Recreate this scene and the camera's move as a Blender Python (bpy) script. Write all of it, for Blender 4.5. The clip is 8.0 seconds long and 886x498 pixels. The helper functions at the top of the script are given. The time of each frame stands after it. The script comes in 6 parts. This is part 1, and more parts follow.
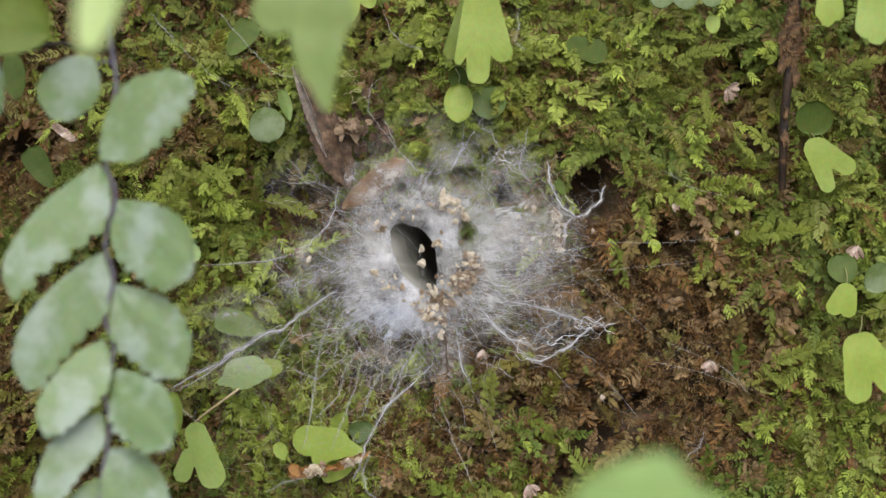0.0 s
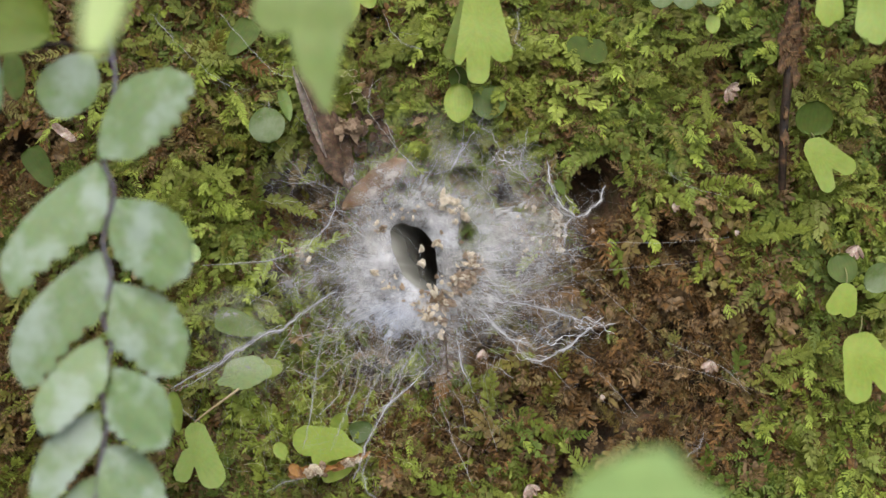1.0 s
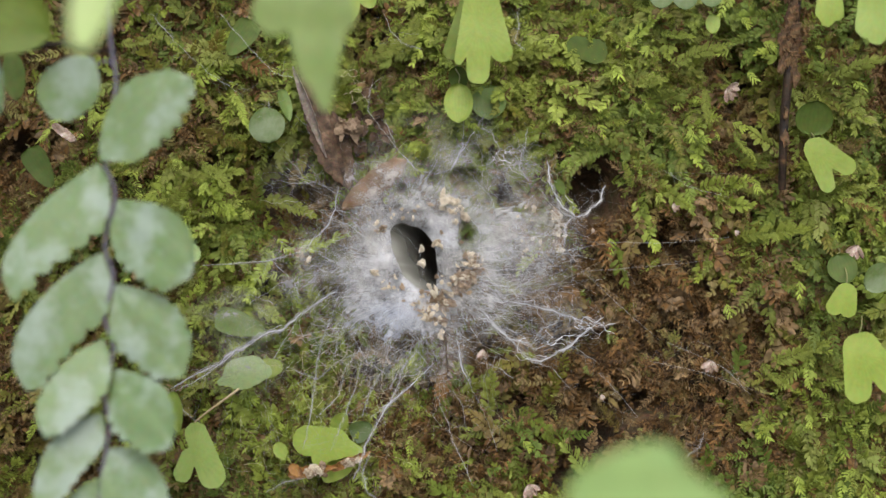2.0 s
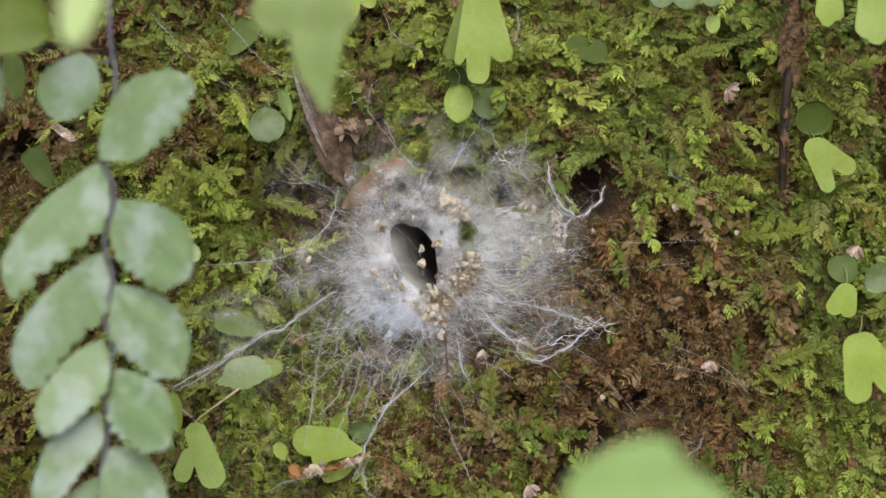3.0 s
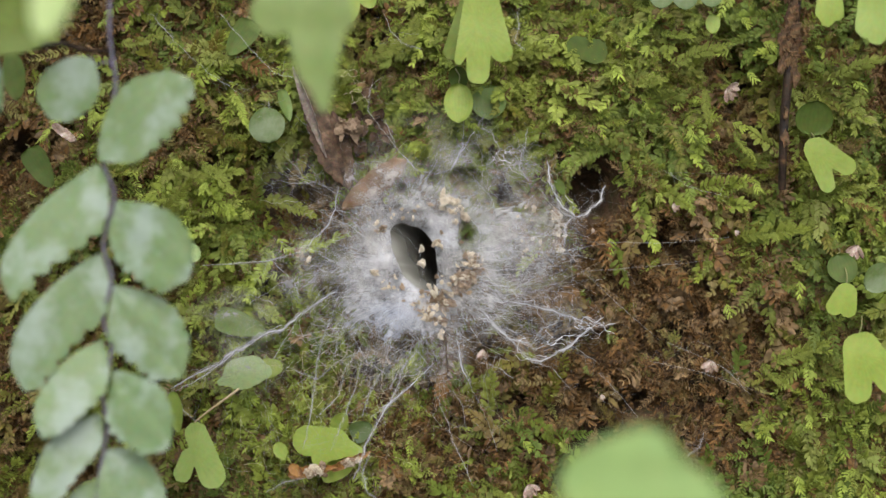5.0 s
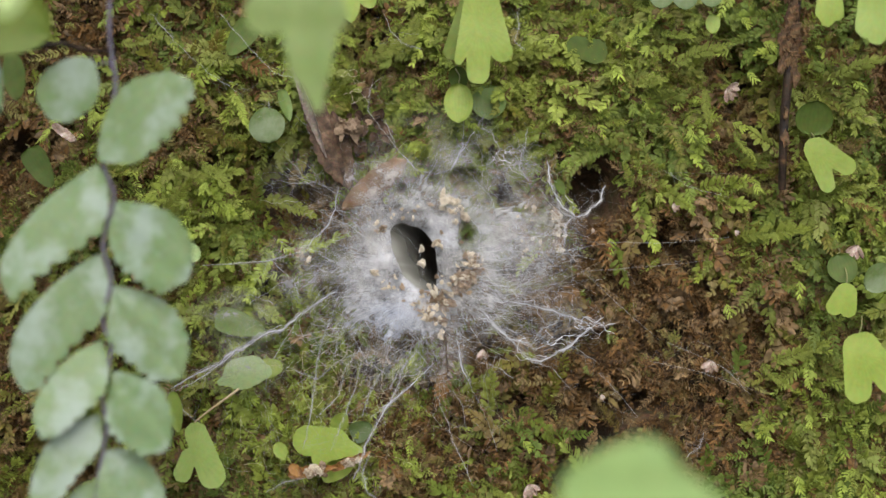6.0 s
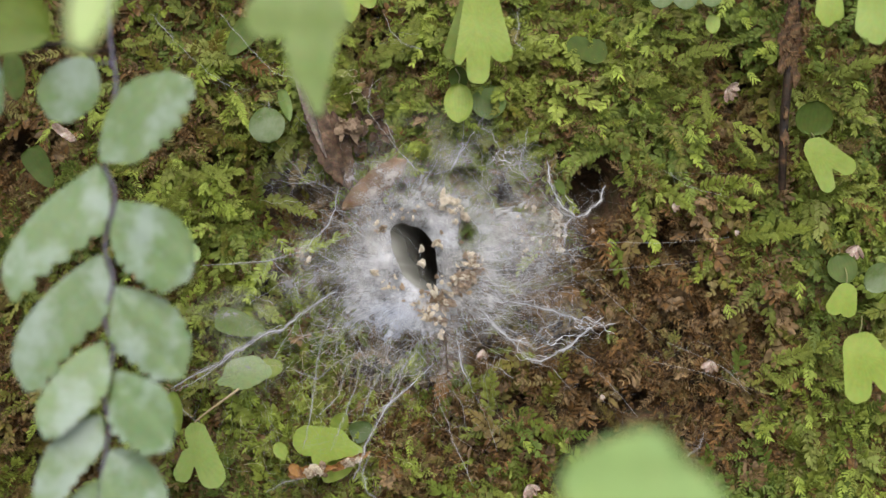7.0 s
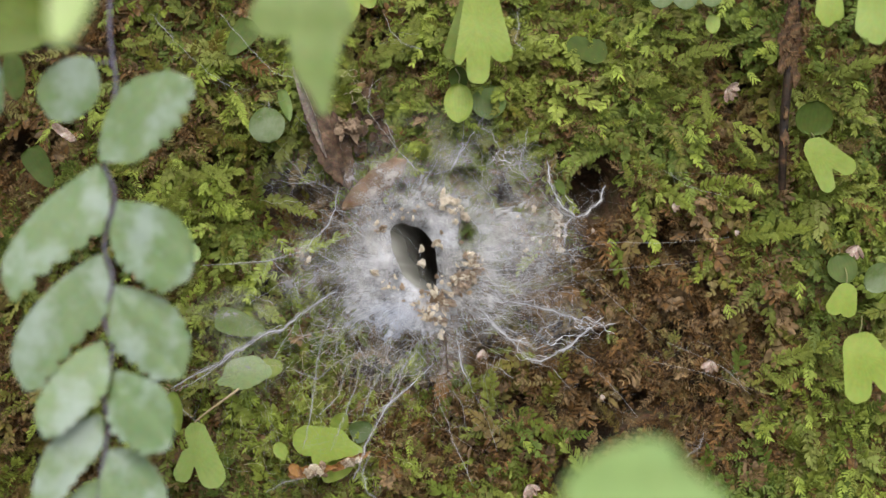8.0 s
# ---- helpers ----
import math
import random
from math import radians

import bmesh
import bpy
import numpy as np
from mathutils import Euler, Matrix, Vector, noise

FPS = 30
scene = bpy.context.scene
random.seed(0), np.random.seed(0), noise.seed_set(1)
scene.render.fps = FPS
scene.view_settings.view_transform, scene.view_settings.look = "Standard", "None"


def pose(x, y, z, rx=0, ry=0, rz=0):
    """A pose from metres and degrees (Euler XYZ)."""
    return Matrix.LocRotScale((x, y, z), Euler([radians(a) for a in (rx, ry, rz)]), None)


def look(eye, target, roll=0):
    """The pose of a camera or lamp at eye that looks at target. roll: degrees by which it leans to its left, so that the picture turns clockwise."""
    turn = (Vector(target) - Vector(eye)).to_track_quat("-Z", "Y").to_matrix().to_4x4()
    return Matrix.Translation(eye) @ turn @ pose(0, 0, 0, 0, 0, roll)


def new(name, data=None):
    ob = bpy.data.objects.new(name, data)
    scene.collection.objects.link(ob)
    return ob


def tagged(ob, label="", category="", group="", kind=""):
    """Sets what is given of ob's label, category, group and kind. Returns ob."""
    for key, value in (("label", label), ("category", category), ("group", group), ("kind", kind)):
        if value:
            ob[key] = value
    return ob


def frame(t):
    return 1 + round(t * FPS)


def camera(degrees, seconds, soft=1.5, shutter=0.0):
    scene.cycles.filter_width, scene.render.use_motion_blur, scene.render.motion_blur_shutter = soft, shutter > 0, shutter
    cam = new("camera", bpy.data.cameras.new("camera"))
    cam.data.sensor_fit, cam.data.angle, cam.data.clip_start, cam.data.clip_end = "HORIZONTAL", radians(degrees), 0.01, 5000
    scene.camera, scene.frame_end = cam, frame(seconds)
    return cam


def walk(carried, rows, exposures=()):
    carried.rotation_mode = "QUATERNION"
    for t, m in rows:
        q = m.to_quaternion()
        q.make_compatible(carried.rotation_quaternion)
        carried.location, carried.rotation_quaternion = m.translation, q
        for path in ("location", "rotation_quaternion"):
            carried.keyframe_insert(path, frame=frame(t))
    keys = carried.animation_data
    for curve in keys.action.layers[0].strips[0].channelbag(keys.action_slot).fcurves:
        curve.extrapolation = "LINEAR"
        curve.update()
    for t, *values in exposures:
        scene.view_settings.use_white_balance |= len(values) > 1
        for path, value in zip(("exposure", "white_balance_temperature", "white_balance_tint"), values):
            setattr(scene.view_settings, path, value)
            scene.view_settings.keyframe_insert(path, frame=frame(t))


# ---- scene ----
# The mossy bank is the plane y = 0 and z points up; the camera stands 0.328 m before it, on a tripod.
REACH = 0.328
EYE = (0.0, -REACH, 0.0)
cam = camera(32, 8.0, soft=1.4)
cam.data.dof.use_dof = True
cam.data.dof.focus_distance = 0.3205
cam.data.dof.aperture_fstop = 7.2
walk(cam, [(0.0, look(EYE, (0, 0, 0))), (8.0, look(EYE, (0, 0, 0)))], exposures=[(0.0, 0.57), (8.0, 0.57)])

# ---- light: a bright overcast sky over the bank ----
world = bpy.data.worlds.new("sky")
scene.world = world
world.use_nodes = True
sky = world.node_tree.nodes.new("ShaderNodeTexSky")
sky.sky_type = "NISHITA"
sky.sun_disc = False
sky.sun_elevation = radians(42)
sky.sun_rotation = radians(175)
sky.dust_density = 3.0
world.node_tree.links.new(sky.outputs[0], world.node_tree.nodes["Background"].inputs[0])
world.node_tree.nodes["Background"].inputs[1].default_value = 0.15
sun = new("sun", bpy.data.lights.new("sun", "SUN"))
sun.data.energy = 1.5
sun.data.angle = radians(60)
sun.data.color = (1.0, 0.95, 0.86)
sun.matrix_world = look((0.1, -1.1, 1.0), (0, 0, 0))

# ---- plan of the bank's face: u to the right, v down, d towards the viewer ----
U = 2 * REACH * math.tan(radians(16)) / 1568


def at(u, v, d=0.0):
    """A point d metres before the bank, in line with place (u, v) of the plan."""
    k = (REACH - d) / REACH
    return Vector(((u - 784) * U * k, -d, (441 - v) * U * k))


def plan(x, z):
    return x / U + 784, 441 - z / U


def value_noise(u, v, seed):
    """Smooth noise between 0 and 1 on arrays of u and v."""
    table = np.random.default_rng(seed).random((64, 64))
    iu, iv = np.floor(u).astype(int), np.floor(v).astype(int)
    fu, fv = u - iu, v - iv
    fu, fv = fu * fu * (3 - 2 * fu), fv * fv * (3 - 2 * fv)
    a, b = table[iu % 64, iv % 64], table[(iu + 1) % 64, iv % 64]
    c, e = table[iu % 64, (iv + 1) % 64], table[(iu + 1) % 64, (iv + 1) % 64]
    return (a * (1 - fu) + b * fu) * (1 - fv) + (c * (1 - fu) + e * fu) * fv


def blob(u, v, cu, cv, ru, rv):
    return np.exp(-(((u - cu) / ru) ** 2 + ((v - cv) / rv) ** 2))


# ---- materials ----
def material(name):
    m = bpy.data.materials.new(name)
    m.use_nodes = True
    nt = m.node_tree
    nt.nodes.clear()
    out = nt.nodes.new("ShaderNodeOutputMaterial")
    return m, nt, out


def node(nt, kind, **values):
    n = nt.nodes.new(kind)
    for key, value in values.items():
        n.inputs[key.replace("_", " ")].default_value = value
    return n


def ramp(nt, source, stops):
    r = nt.nodes.new("ShaderNodeValToRGB")
    els = r.color_ramp.elements
    while len(els) < len(stops):
        els.new(0.5)
    for el, (p, c) in zip(els, stops):
        el.position, el.color = p, (*c, 1)
    nt.links.new(source, r.inputs[0])
    return r


def noise_node(nt, scale, detail=4.0, rough=0.6, vector=None):
    n = node(nt, "ShaderNodeTexNoise", Scale=scale, Detail=detail, Roughness=rough)
    if vector is None:
        vector = nt.nodes.new("ShaderNodeTexCoord").outputs["Object"]
    nt.links.new(vector, n.inputs["Vector"])
    return n


def mix_colour(nt, fac, a, b, mode="MIX"):
    n = nt.nodes.new("ShaderNodeMix")
    n.data_type, n.blend_type = "RGBA", mode
    for socket, value in ((n.inputs[0], fac), (n.inputs[6], a), (n.inputs[7], b)):
        if isinstance(value, bpy.types.NodeSocket):
            nt.links.new(value, socket)
        elif isinstance(value, tuple):
            socket.default_value = (*value, 1)
        else:
            socket.default_value = value
    return n.outputs[2]


def calc(nt, operation, a, b):
    n = nt.nodes.new("ShaderNodeMath")
    n.operation = operation
    n.use_clamp = operation == "MULTIPLY"
    for socket, value in zip(n.inputs, (a, b)):
        if isinstance(value, bpy.types.NodeSocket):
            nt.links.new(value, socket)
        else:
            socket.default_value = value
    return n.outputs[0]


def attribute(nt, name):
    n = nt.nodes.new("ShaderNodeAttribute")
    n.attribute_name = name
    return n


def bump(nt, height, strength, distance):
    b = node(nt, "ShaderNodeBump", Strength=strength, Distance=distance)
    nt.links.new(height, b.inputs["Height"])
    return b.outputs[0]


def leafy(nt, out, colour, rough, through_light, normal=None, spec=0.4):
    """A thin leaf: a glossy skin that lets some light through."""
    p = node(nt, "ShaderNodeBsdfPrincipled", Roughness=rough)
    p.inputs["Specular IOR Level"].default_value = spec
    t = nt.nodes.new("ShaderNodeBsdfTranslucent")
    mix = nt.nodes.new("ShaderNodeMixShader")
    mix.inputs[0].default_value = through_light
    nt.links.new(colour, p.inputs["Base Color"])
    nt.links.new(colour, t.inputs["Color"])
    if normal:
        nt.links.new(normal, p.inputs["Normal"])
    nt.links.new(p.outputs[0], mix.inputs[1])
    nt.links.new(t.outputs[0], mix.inputs[2])
    nt.links.new(mix.outputs[0], out.inputs[0])


def make_soil():
    m, nt, out = material("soil")
    n1, n2 = noise_node(nt, 90, 6), noise_node(nt, 600, 3)
    c = ramp(nt, n1.outputs[0], [(0.3, (0.014, 0.009, 0.005)), (0.5, (0.05, 0.03, 0.014)), (0.62, (0.09, 0.055, 0.025)), (0.75, (0.045, 0.05, 0.016))])
    colour = mix_colour(nt, 0.5, c.outputs[0], n2.outputs[1], "OVERLAY")
    p = node(nt, "ShaderNodeBsdfPrincipled", Roughness=0.85)
    nt.links.new(colour, p.inputs["Base Color"])
    nt.links.new(bump(nt, n2.outputs[0], 0.8, 0.002), p.inputs["Normal"])
    nt.links.new(p.outputs[0], out.inputs[0])
    return m


def make_moss():
    """Moss leaflets: 'tone' runs from dead brown to live green, with some shade put into it, 'tip' towards the young
    end of the shoot.
    """
    m, nt, out = material("moss")
    tone, tip = attribute(nt, "tone"), attribute(nt, "tip")
    c = ramp(nt, tone.outputs["Fac"], [
        (0.0, (0.06, 0.036, 0.018)), (0.06, (0.215, 0.122, 0.046)), (0.12, (0.12, 0.088, 0.056)), (0.18, (0.29, 0.20, 0.11)), (0.24, (0.14, 0.10, 0.05)), (0.32, (0.19, 0.145, 0.06)),
        (0.42, (0.155, 0.135, 0.03)), (0.6, (0.156, 0.195, 0.03)), (0.8, (0.236, 0.302, 0.056)), (1.0, (0.35, 0.455, 0.09))])
    young = mix_colour(nt, 1.0, c.outputs[0], (1.4, 1.38, 1.2), "MULTIPLY")
    colour = mix_colour(nt, tip.outputs["Fac"], c.outputs[0], young)
    hoar = attribute(nt, "hoar")
    colour = mix_colour(nt, hoar.outputs["Fac"], colour, (0.27, 0.31, 0.09))
    cool = attribute(nt, "cool")
    colour = mix_colour(nt, cool.outputs["Fac"], colour, (0.105, 0.17, 0.036))
    n = noise_node(nt, 500, 2)
    shade = ramp(nt, n.outputs[0], [(0.3, (0.62, 0.6, 0.55)), (0.7, (1.15, 1.15, 1.1))])
    colour = mix_colour(nt, 1.0, colour, shade.outputs[0], "MULTIPLY")
    leafy(nt, out, colour, 0.5, 0.27, bump(nt, noise_node(nt, 2500, 2).outputs[0], 0.4, 0.0002), 0.2)
    return m


def make_leaf(name, dark, light, rough=0.4, through_light=0.3, sheen_tint=None, spec=0.4):
    m, nt, out = material(name)
    n1, n2 = noise_node(nt, 120, 3), noise_node(nt, 900, 3)
    uv = nt.nodes.new("ShaderNodeUVMap")
    wave = node(nt, "ShaderNodeTexWave", Scale=2.6, Distortion=2.5, Detail=2.0)
    wave.bands_direction = "Y"
    nt.links.new(uv.outputs[0], wave.inputs["Vector"])
    c = ramp(nt, n1.outputs[0], [(0.3, dark), (0.7, light)]).outputs[0]
    c = mix_colour(nt, 0.035, c, wave.outputs[0], "SOFT_LIGHT")
    c = mix_colour(nt, 0.3, c, n2.outputs[1], "SOFT_LIGHT")
    # pale patches in the colour imitate the sky's sheen on the leaf
    if sheen_tint:
        spots = ramp(nt, noise_node(nt, 100, 5, 0.65).outputs[0], [(0.45, (0, 0, 0)), (0.64, (1, 1, 1))])
        c = mix_colour(nt, spots.outputs[0], c, sheen_tint)
    info = nt.nodes.new("ShaderNodeObjectInfo")
    vary = ramp(nt, info.outputs["Random"], [(0.0, (0.92, 0.93, 0.92)), (1.0, (1.08, 1.07, 1.02))])
    c = mix_colour(nt, 1.0, c, vary.outputs[0], "MULTIPLY")
    leafy(nt, out, c, rough, through_light, bump(nt, n2.outputs[0], 0.3, 0.0003), spec)
    return m


def make_plain(name, stops, scale, rough=0.7, fine=1500.0, lift=0.0005, spec=0.3):
    m, nt, out = material(name)
    n1, n2 = noise_node(nt, scale, 5), noise_node(nt, fine, 3)
    c = mix_colour(nt, 0.4, ramp(nt, n1.outputs[0], stops).outputs[0], n2.outputs[1], "SOFT_LIGHT")
    info = nt.nodes.new("ShaderNodeObjectInfo")
    vary = ramp(nt, info.outputs["Random"], [(0.0, (0.62, 0.56, 0.5)), (0.5, (1, 1, 1)), (1.0, (1.08, 1.08, 1.08))])
    c = mix_colour(nt, 1.0, c, vary.outputs[0], "MULTIPLY")
    p = node(nt, "ShaderNodeBsdfPrincipled", Roughness=rough)
    p.inputs["Specular IOR Level"].default_value = spec
    nt.links.new(c, p.inputs["Base Color"])
    nt.links.new(bump(nt, n2.outputs[0], 0.7, lift), p.inputs["Normal"])
    nt.links.new(p.outputs[0], out.inputs[0])
    return m


def make_silk(name, colour, cover, fibres):
    """Silk: pale fibres with gaps between them. 'cover' is an attribute or a number."""
    m, nt, out = material(name)
    d = node(nt, "ShaderNodeBsdfDiffuse", Color=(*colour, 1))
    t = node(nt, "ShaderNodeBsdfTranslucent", Color=(*colour, 1))
    both = nt.nodes.new("ShaderNodeMixShader")
    both.inputs[0].default_value = 0.45
    nt.links.new(d.outputs[0], both.inputs[1])
    nt.links.new(t.outputs[0], both.inputs[2])
    gap = nt.nodes.new("ShaderNodeBsdfTransparent")
    mix = nt.nodes.new("ShaderNodeMixShader")
    nt.links.new(gap.outputs[0], mix.inputs[1])
    nt.links.new(both.outputs[0], mix.inputs[2])
    nt.links.new(mix.outputs[0], out.inputs[0])
    if fibres:
        # the silk's colour goes from pale grey to bluish white, as 'blue' rises
        tint = mix_colour(nt, attribute(nt, "blue").outputs["Fac"], (0.765, 0.772, 0.795), (0.74, 0.80, 0.93))
        nt.links.new(tint, d.inputs["Color"])
        nt.links.new(tint, t.inputs["Color"])
        uv = nt.nodes.new("ShaderNodeUVMap")
        total = None
        for sx, sy, turn, weight in ((0.05, 0.0036, 28, 0.08), (0.045, 0.0034, 82, 0.08), (0.05, 0.0042, 142, 0.08), (0.05, 0.011, 55, 0.14), (0.065, 0.05, 0, 0.7), (0.024, 0.019, 0, 0.42), (0.007, 0.006, 0, 0.2)):
            s = node(nt, "ShaderNodeMapping", Scale=(sx, sy, 1), Rotation=(0, 0, radians(turn)))
            s.vector_type = "TEXTURE"
            nt.links.new(uv.outputs[0], s.inputs["Vector"])
            n = noise_node(nt, 1.0, 2, 0.5, s.outputs[0])
            k = nt.nodes.new("ShaderNodeMath")
            k.operation = "MULTIPLY_ADD"
            nt.links.new(n.outputs[0], k.inputs[0])
            k.inputs[1].default_value = weight * 5.0
            if total is None:
                k.inputs[2].default_value = -3.45
            else:
                nt.links.new(total, k.inputs[2])
            total = k.outputs[0]
        a = attribute(nt, cover)
        haze = calc(nt, "MULTIPLY", a.outputs["Fac"], total)
        # crossing fibres tie into small uneven meshes; they show where the haze is thin
        lace = None
        for cells, wide, weight, warp in ((46, 0.045, 0.34, 0.03), (85, 0.065, 0.36, 0.02), (150, 0.09, 0.3, 0.012)):
            drift = noise_node(nt, cells * 0.45, 2, 0.6, uv.outputs[0])
            shift = node(nt, "ShaderNodeVectorMath")
            shift.operation = "MULTIPLY_ADD"
            nt.links.new(drift.outputs[1], shift.inputs[0])
            shift.inputs[1].default_value = (warp, warp, 0)
            nt.links.new(uv.outputs[0], shift.inputs[2])
            net = node(nt, "ShaderNodeTexVoronoi", Scale=cells, Randomness=1.0)
            net.feature = "DISTANCE_TO_EDGE"
            nt.links.new(shift.outputs[0], net.inputs["Vector"])
            line = nt.nodes.new("ShaderNodeMapRange")
            nt.links.new(net.outputs["Distance"], line.inputs[0])
            for slot, value in ((1, 0.0), (2, wide), (3, weight), (4, 0.0)):
                line.inputs[slot].default_value = value
            patch = ramp(nt, noise_node(nt, cells * 0.22, 2, 0.6, uv.outputs[0]).outputs[0], [(0.38, (0, 0, 0)), (0.6, (1, 1, 1))])
            some = calc(nt, "MULTIPLY", line.outputs[0], patch.outputs[0])
            lace = some if lace is None else calc(nt, "ADD", lace, some)
        thin = calc(nt, "POWER", a.outputs["Fac"], 0.45)
        sparse = calc(nt, "SUBTRACT", 1.0, haze)
        full = calc(nt, "ADD", haze, calc(nt, "MULTIPLY", calc(nt, "MULTIPLY", thin, lace), calc(nt, "MULTIPLY", sparse, sparse)))
        nt.links.new(calc(nt, "MINIMUM", full, 0.96), mix.inputs[0])
    else:
        if isinstance(cover, str):
            nt.links.new(attribute(nt, cover).outputs["Fac"], mix.inputs[0])
        else:
            mix.inputs[0].default_value = cover
    return m


SOIL = make_soil()
MOSS = make_moss()
FERN = make_leaf("fern_green", (0.148, 0.236, 0.104), (0.185, 0.28, 0.132), 0.42, 0.25, sheen_tint=(0.30, 0.39, 0.335), spec=0.4)
FRESH = make_leaf("fresh_green", (0.25, 0.355, 0.06), (0.325, 0.43, 0.09), 0.45, 0.35)
BRIGHT = make_leaf("bright_green", (0.32, 0.45, 0.11), (0.39, 0.52, 0.145), 0.45, 0.4)
DUSTY = make_leaf("dusty_green", (0.27, 0.375, 0.17), (0.33, 0.44, 0.21), 0.45, 0.35)
SOFT = make_leaf("soft_green", (0.205, 0.30, 0.09), (0.25, 0.35, 0.118), 0.45, 0.35)
LIGHT = make_leaf("light_green", (0.34, 0.52, 0.19), (0.39, 0.57, 0.23), 0.45, 0.35)
GRASS = make_leaf("grass_green", (0.125, 0.19, 0.022), (0.165, 0.235, 0.036), 0.45, 0.35)
DULL = make_leaf("dull_green", (0.09, 0.14, 0.04), (0.13, 0.19, 0.065), 0.5, 0.3, sheen_tint=(0.19, 0.25, 0.15), spec=0.3)
MELLOW = make_leaf("mellow_green", (0.15, 0.225, 0.06), (0.20, 0.29, 0.095), 0.5, 0.35, spec=0.3)
PALE = make_leaf("pale_green", (0.49, 0.64, 0.27), (0.60, 0.75, 0.40), 0.45, 0.4)
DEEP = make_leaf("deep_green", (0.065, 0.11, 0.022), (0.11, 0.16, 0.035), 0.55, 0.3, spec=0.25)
STEM = make_plain("fern_stalk", [(0.3, (0.085, 0.08, 0.12)), (0.7, (0.19, 0.18, 0.245))], 200, 0.4)
TENDRIL = make_plain("leaf_stalk", [(0.3, (0.12, 0.12, 0.05)), (0.7, (0.22, 0.22, 0.09))], 200, 0.5)
BARK = make_plain("dark_stem", [(0.35, (0.012, 0.01, 0.009)), (0.6, (0.05, 0.032, 0.02)), (0.75, (0.2, 0.11, 0.05))], 260, 0.6)
CRUST = make_plain("bark_crust", [(0.3, (0.028, 0.018, 0.011)), (0.5, (0.08, 0.048, 0.025)), (0.7, (0.2, 0.125, 0.062))], 400, 0.8)
DEAD = make_plain("dead_leaf", [(0.3, (0.025, 0.016, 0.01)), (0.47, (0.07, 0.043, 0.026)), (0.6, (0.12, 0.08, 0.052)), (0.75, (0.24, 0.18, 0.125))], 420, 0.7)
PALE_DEAD = make_plain("papery_leaf", [(0.3, (0.10, 0.078, 0.062)), (0.5, (0.19, 0.16, 0.14)), (0.7, (0.30, 0.265, 0.235))], 420, 0.7)
CRUMB = make_plain("crumb", [(0.3, (0.32, 0.25, 0.17)), (0.45, (0.62, 0.54, 0.41)), (0.6, (0.85, 0.8, 0.69))], 700, 0.8)
TAN = make_plain("rotten_crumb", [(0.3, (0.17, 0.115, 0.075)), (0.5, (0.32, 0.235, 0.16)), (0.7, (0.5, 0.4, 0.3))], 500, 0.8)
FLAP = make_plain("tan_leaf", [(0.3, (0.10, 0.06, 0.03)), (0.5, (0.19, 0.125, 0.075)), (0.7, (0.30, 0.215, 0.14))], 220, 0.7)
CHAFF = make_plain("chaff", [(0.35, (0.12, 0.08, 0.055)), (0.5, (0.28, 0.21, 0.17)), (0.65, (0.5, 0.44, 0.4))], 500, 0.6)
ROT = make_plain("rotted_leaf", [(0.3, (0.16, 0.08, 0.03)), (0.6, (0.36, 0.19, 0.06)), (0.8, (0.5, 0.42, 0.3))], 350, 0.6)
STRAW = make_plain("straw", [(0.3, (0.42, 0.35, 0.19)), (0.7, (0.66, 0.58, 0.38))], 300, 0.6)
TANGLE = make_silk("tan_silk", (0.8, 0.72, 0.58), 0.88, False)
SHEET = make_silk("silk_sheet", (0.78, 0.79, 0.84), "cover", True)
# greyer than the sheet's silk: shade inside the mouth is put into this colour
SHADED_LINING = make_silk("shaded_silk_lining", (0.4, 0.41, 0.38), "cover", False)
THREAD = make_silk("silk_thread", (0.79, 0.81, 0.85), 0.38, False)
STRAND = make_silk("silk_strand", (0.84, 0.855, 0.89), 0.7, False)


# ---- building blocks ----
def link_mesh(name, mesh, mat, parent=None, label=""):
    mesh.materials.append(mat)
    ob = new(name, mesh)
    if parent is not None:
        ob.parent = parent
    return tagged(ob, label) if label else ob


def raw_mesh(name, verts, faces, smooth=True, uvs=None, floats=None):
    """A mesh from arrays; faces all have one size. uvs and floats go by vertex."""
    verts, faces = np.asarray(verts, dtype=np.float32), np.asarray(faces, dtype=np.int32)
    n, size = faces.shape
    me = bpy.data.meshes.new(name)
    me.vertices.add(len(verts))
    me.vertices.foreach_set("co", verts.ravel())
    me.loops.add(n * size)
    me.loops.foreach_set("vertex_index", faces.ravel())
    me.polygons.add(n)
    me.polygons.foreach_set("loop_start", np.arange(0, n * size, size, dtype=np.int32))
    me.polygons.foreach_set("use_smooth", np.full(n, smooth))
    if uvs is not None:
        layer = me.uv_layers.new(name="UVMap")
        layer.data.foreach_set("uv", np.asarray(uvs, dtype=np.float32)[faces.ravel()].ravel())
    for key, values in (floats or {}).items():
        me.attributes.new(key, "FLOAT", "POINT").data.foreach_set("value", np.asarray(values, dtype=np.float32))
    me.update(calc_edges=True)
    return me


def smooth_path(points, steps):
    """A Catmull-Rom line through the points."""
    p = [np.array(q, dtype=float) for q in points]
    p = [2 * p[0] - p[1]] + p + [2 * p[-1] - p[-2]]
    line = []
    for a, b, c, e in zip(p, p[1:], p[2:], p[3:]):
        for i in range(steps):
            t = i / steps
            line.append(0.5 * (2 * b + (c - a) * t + (2 * a - 5 * b + 4 * c - e) * t * t + (3 * b - a - 3 * c + e) * t ** 3))
    line.append(p[-2])
    return np.array(line)


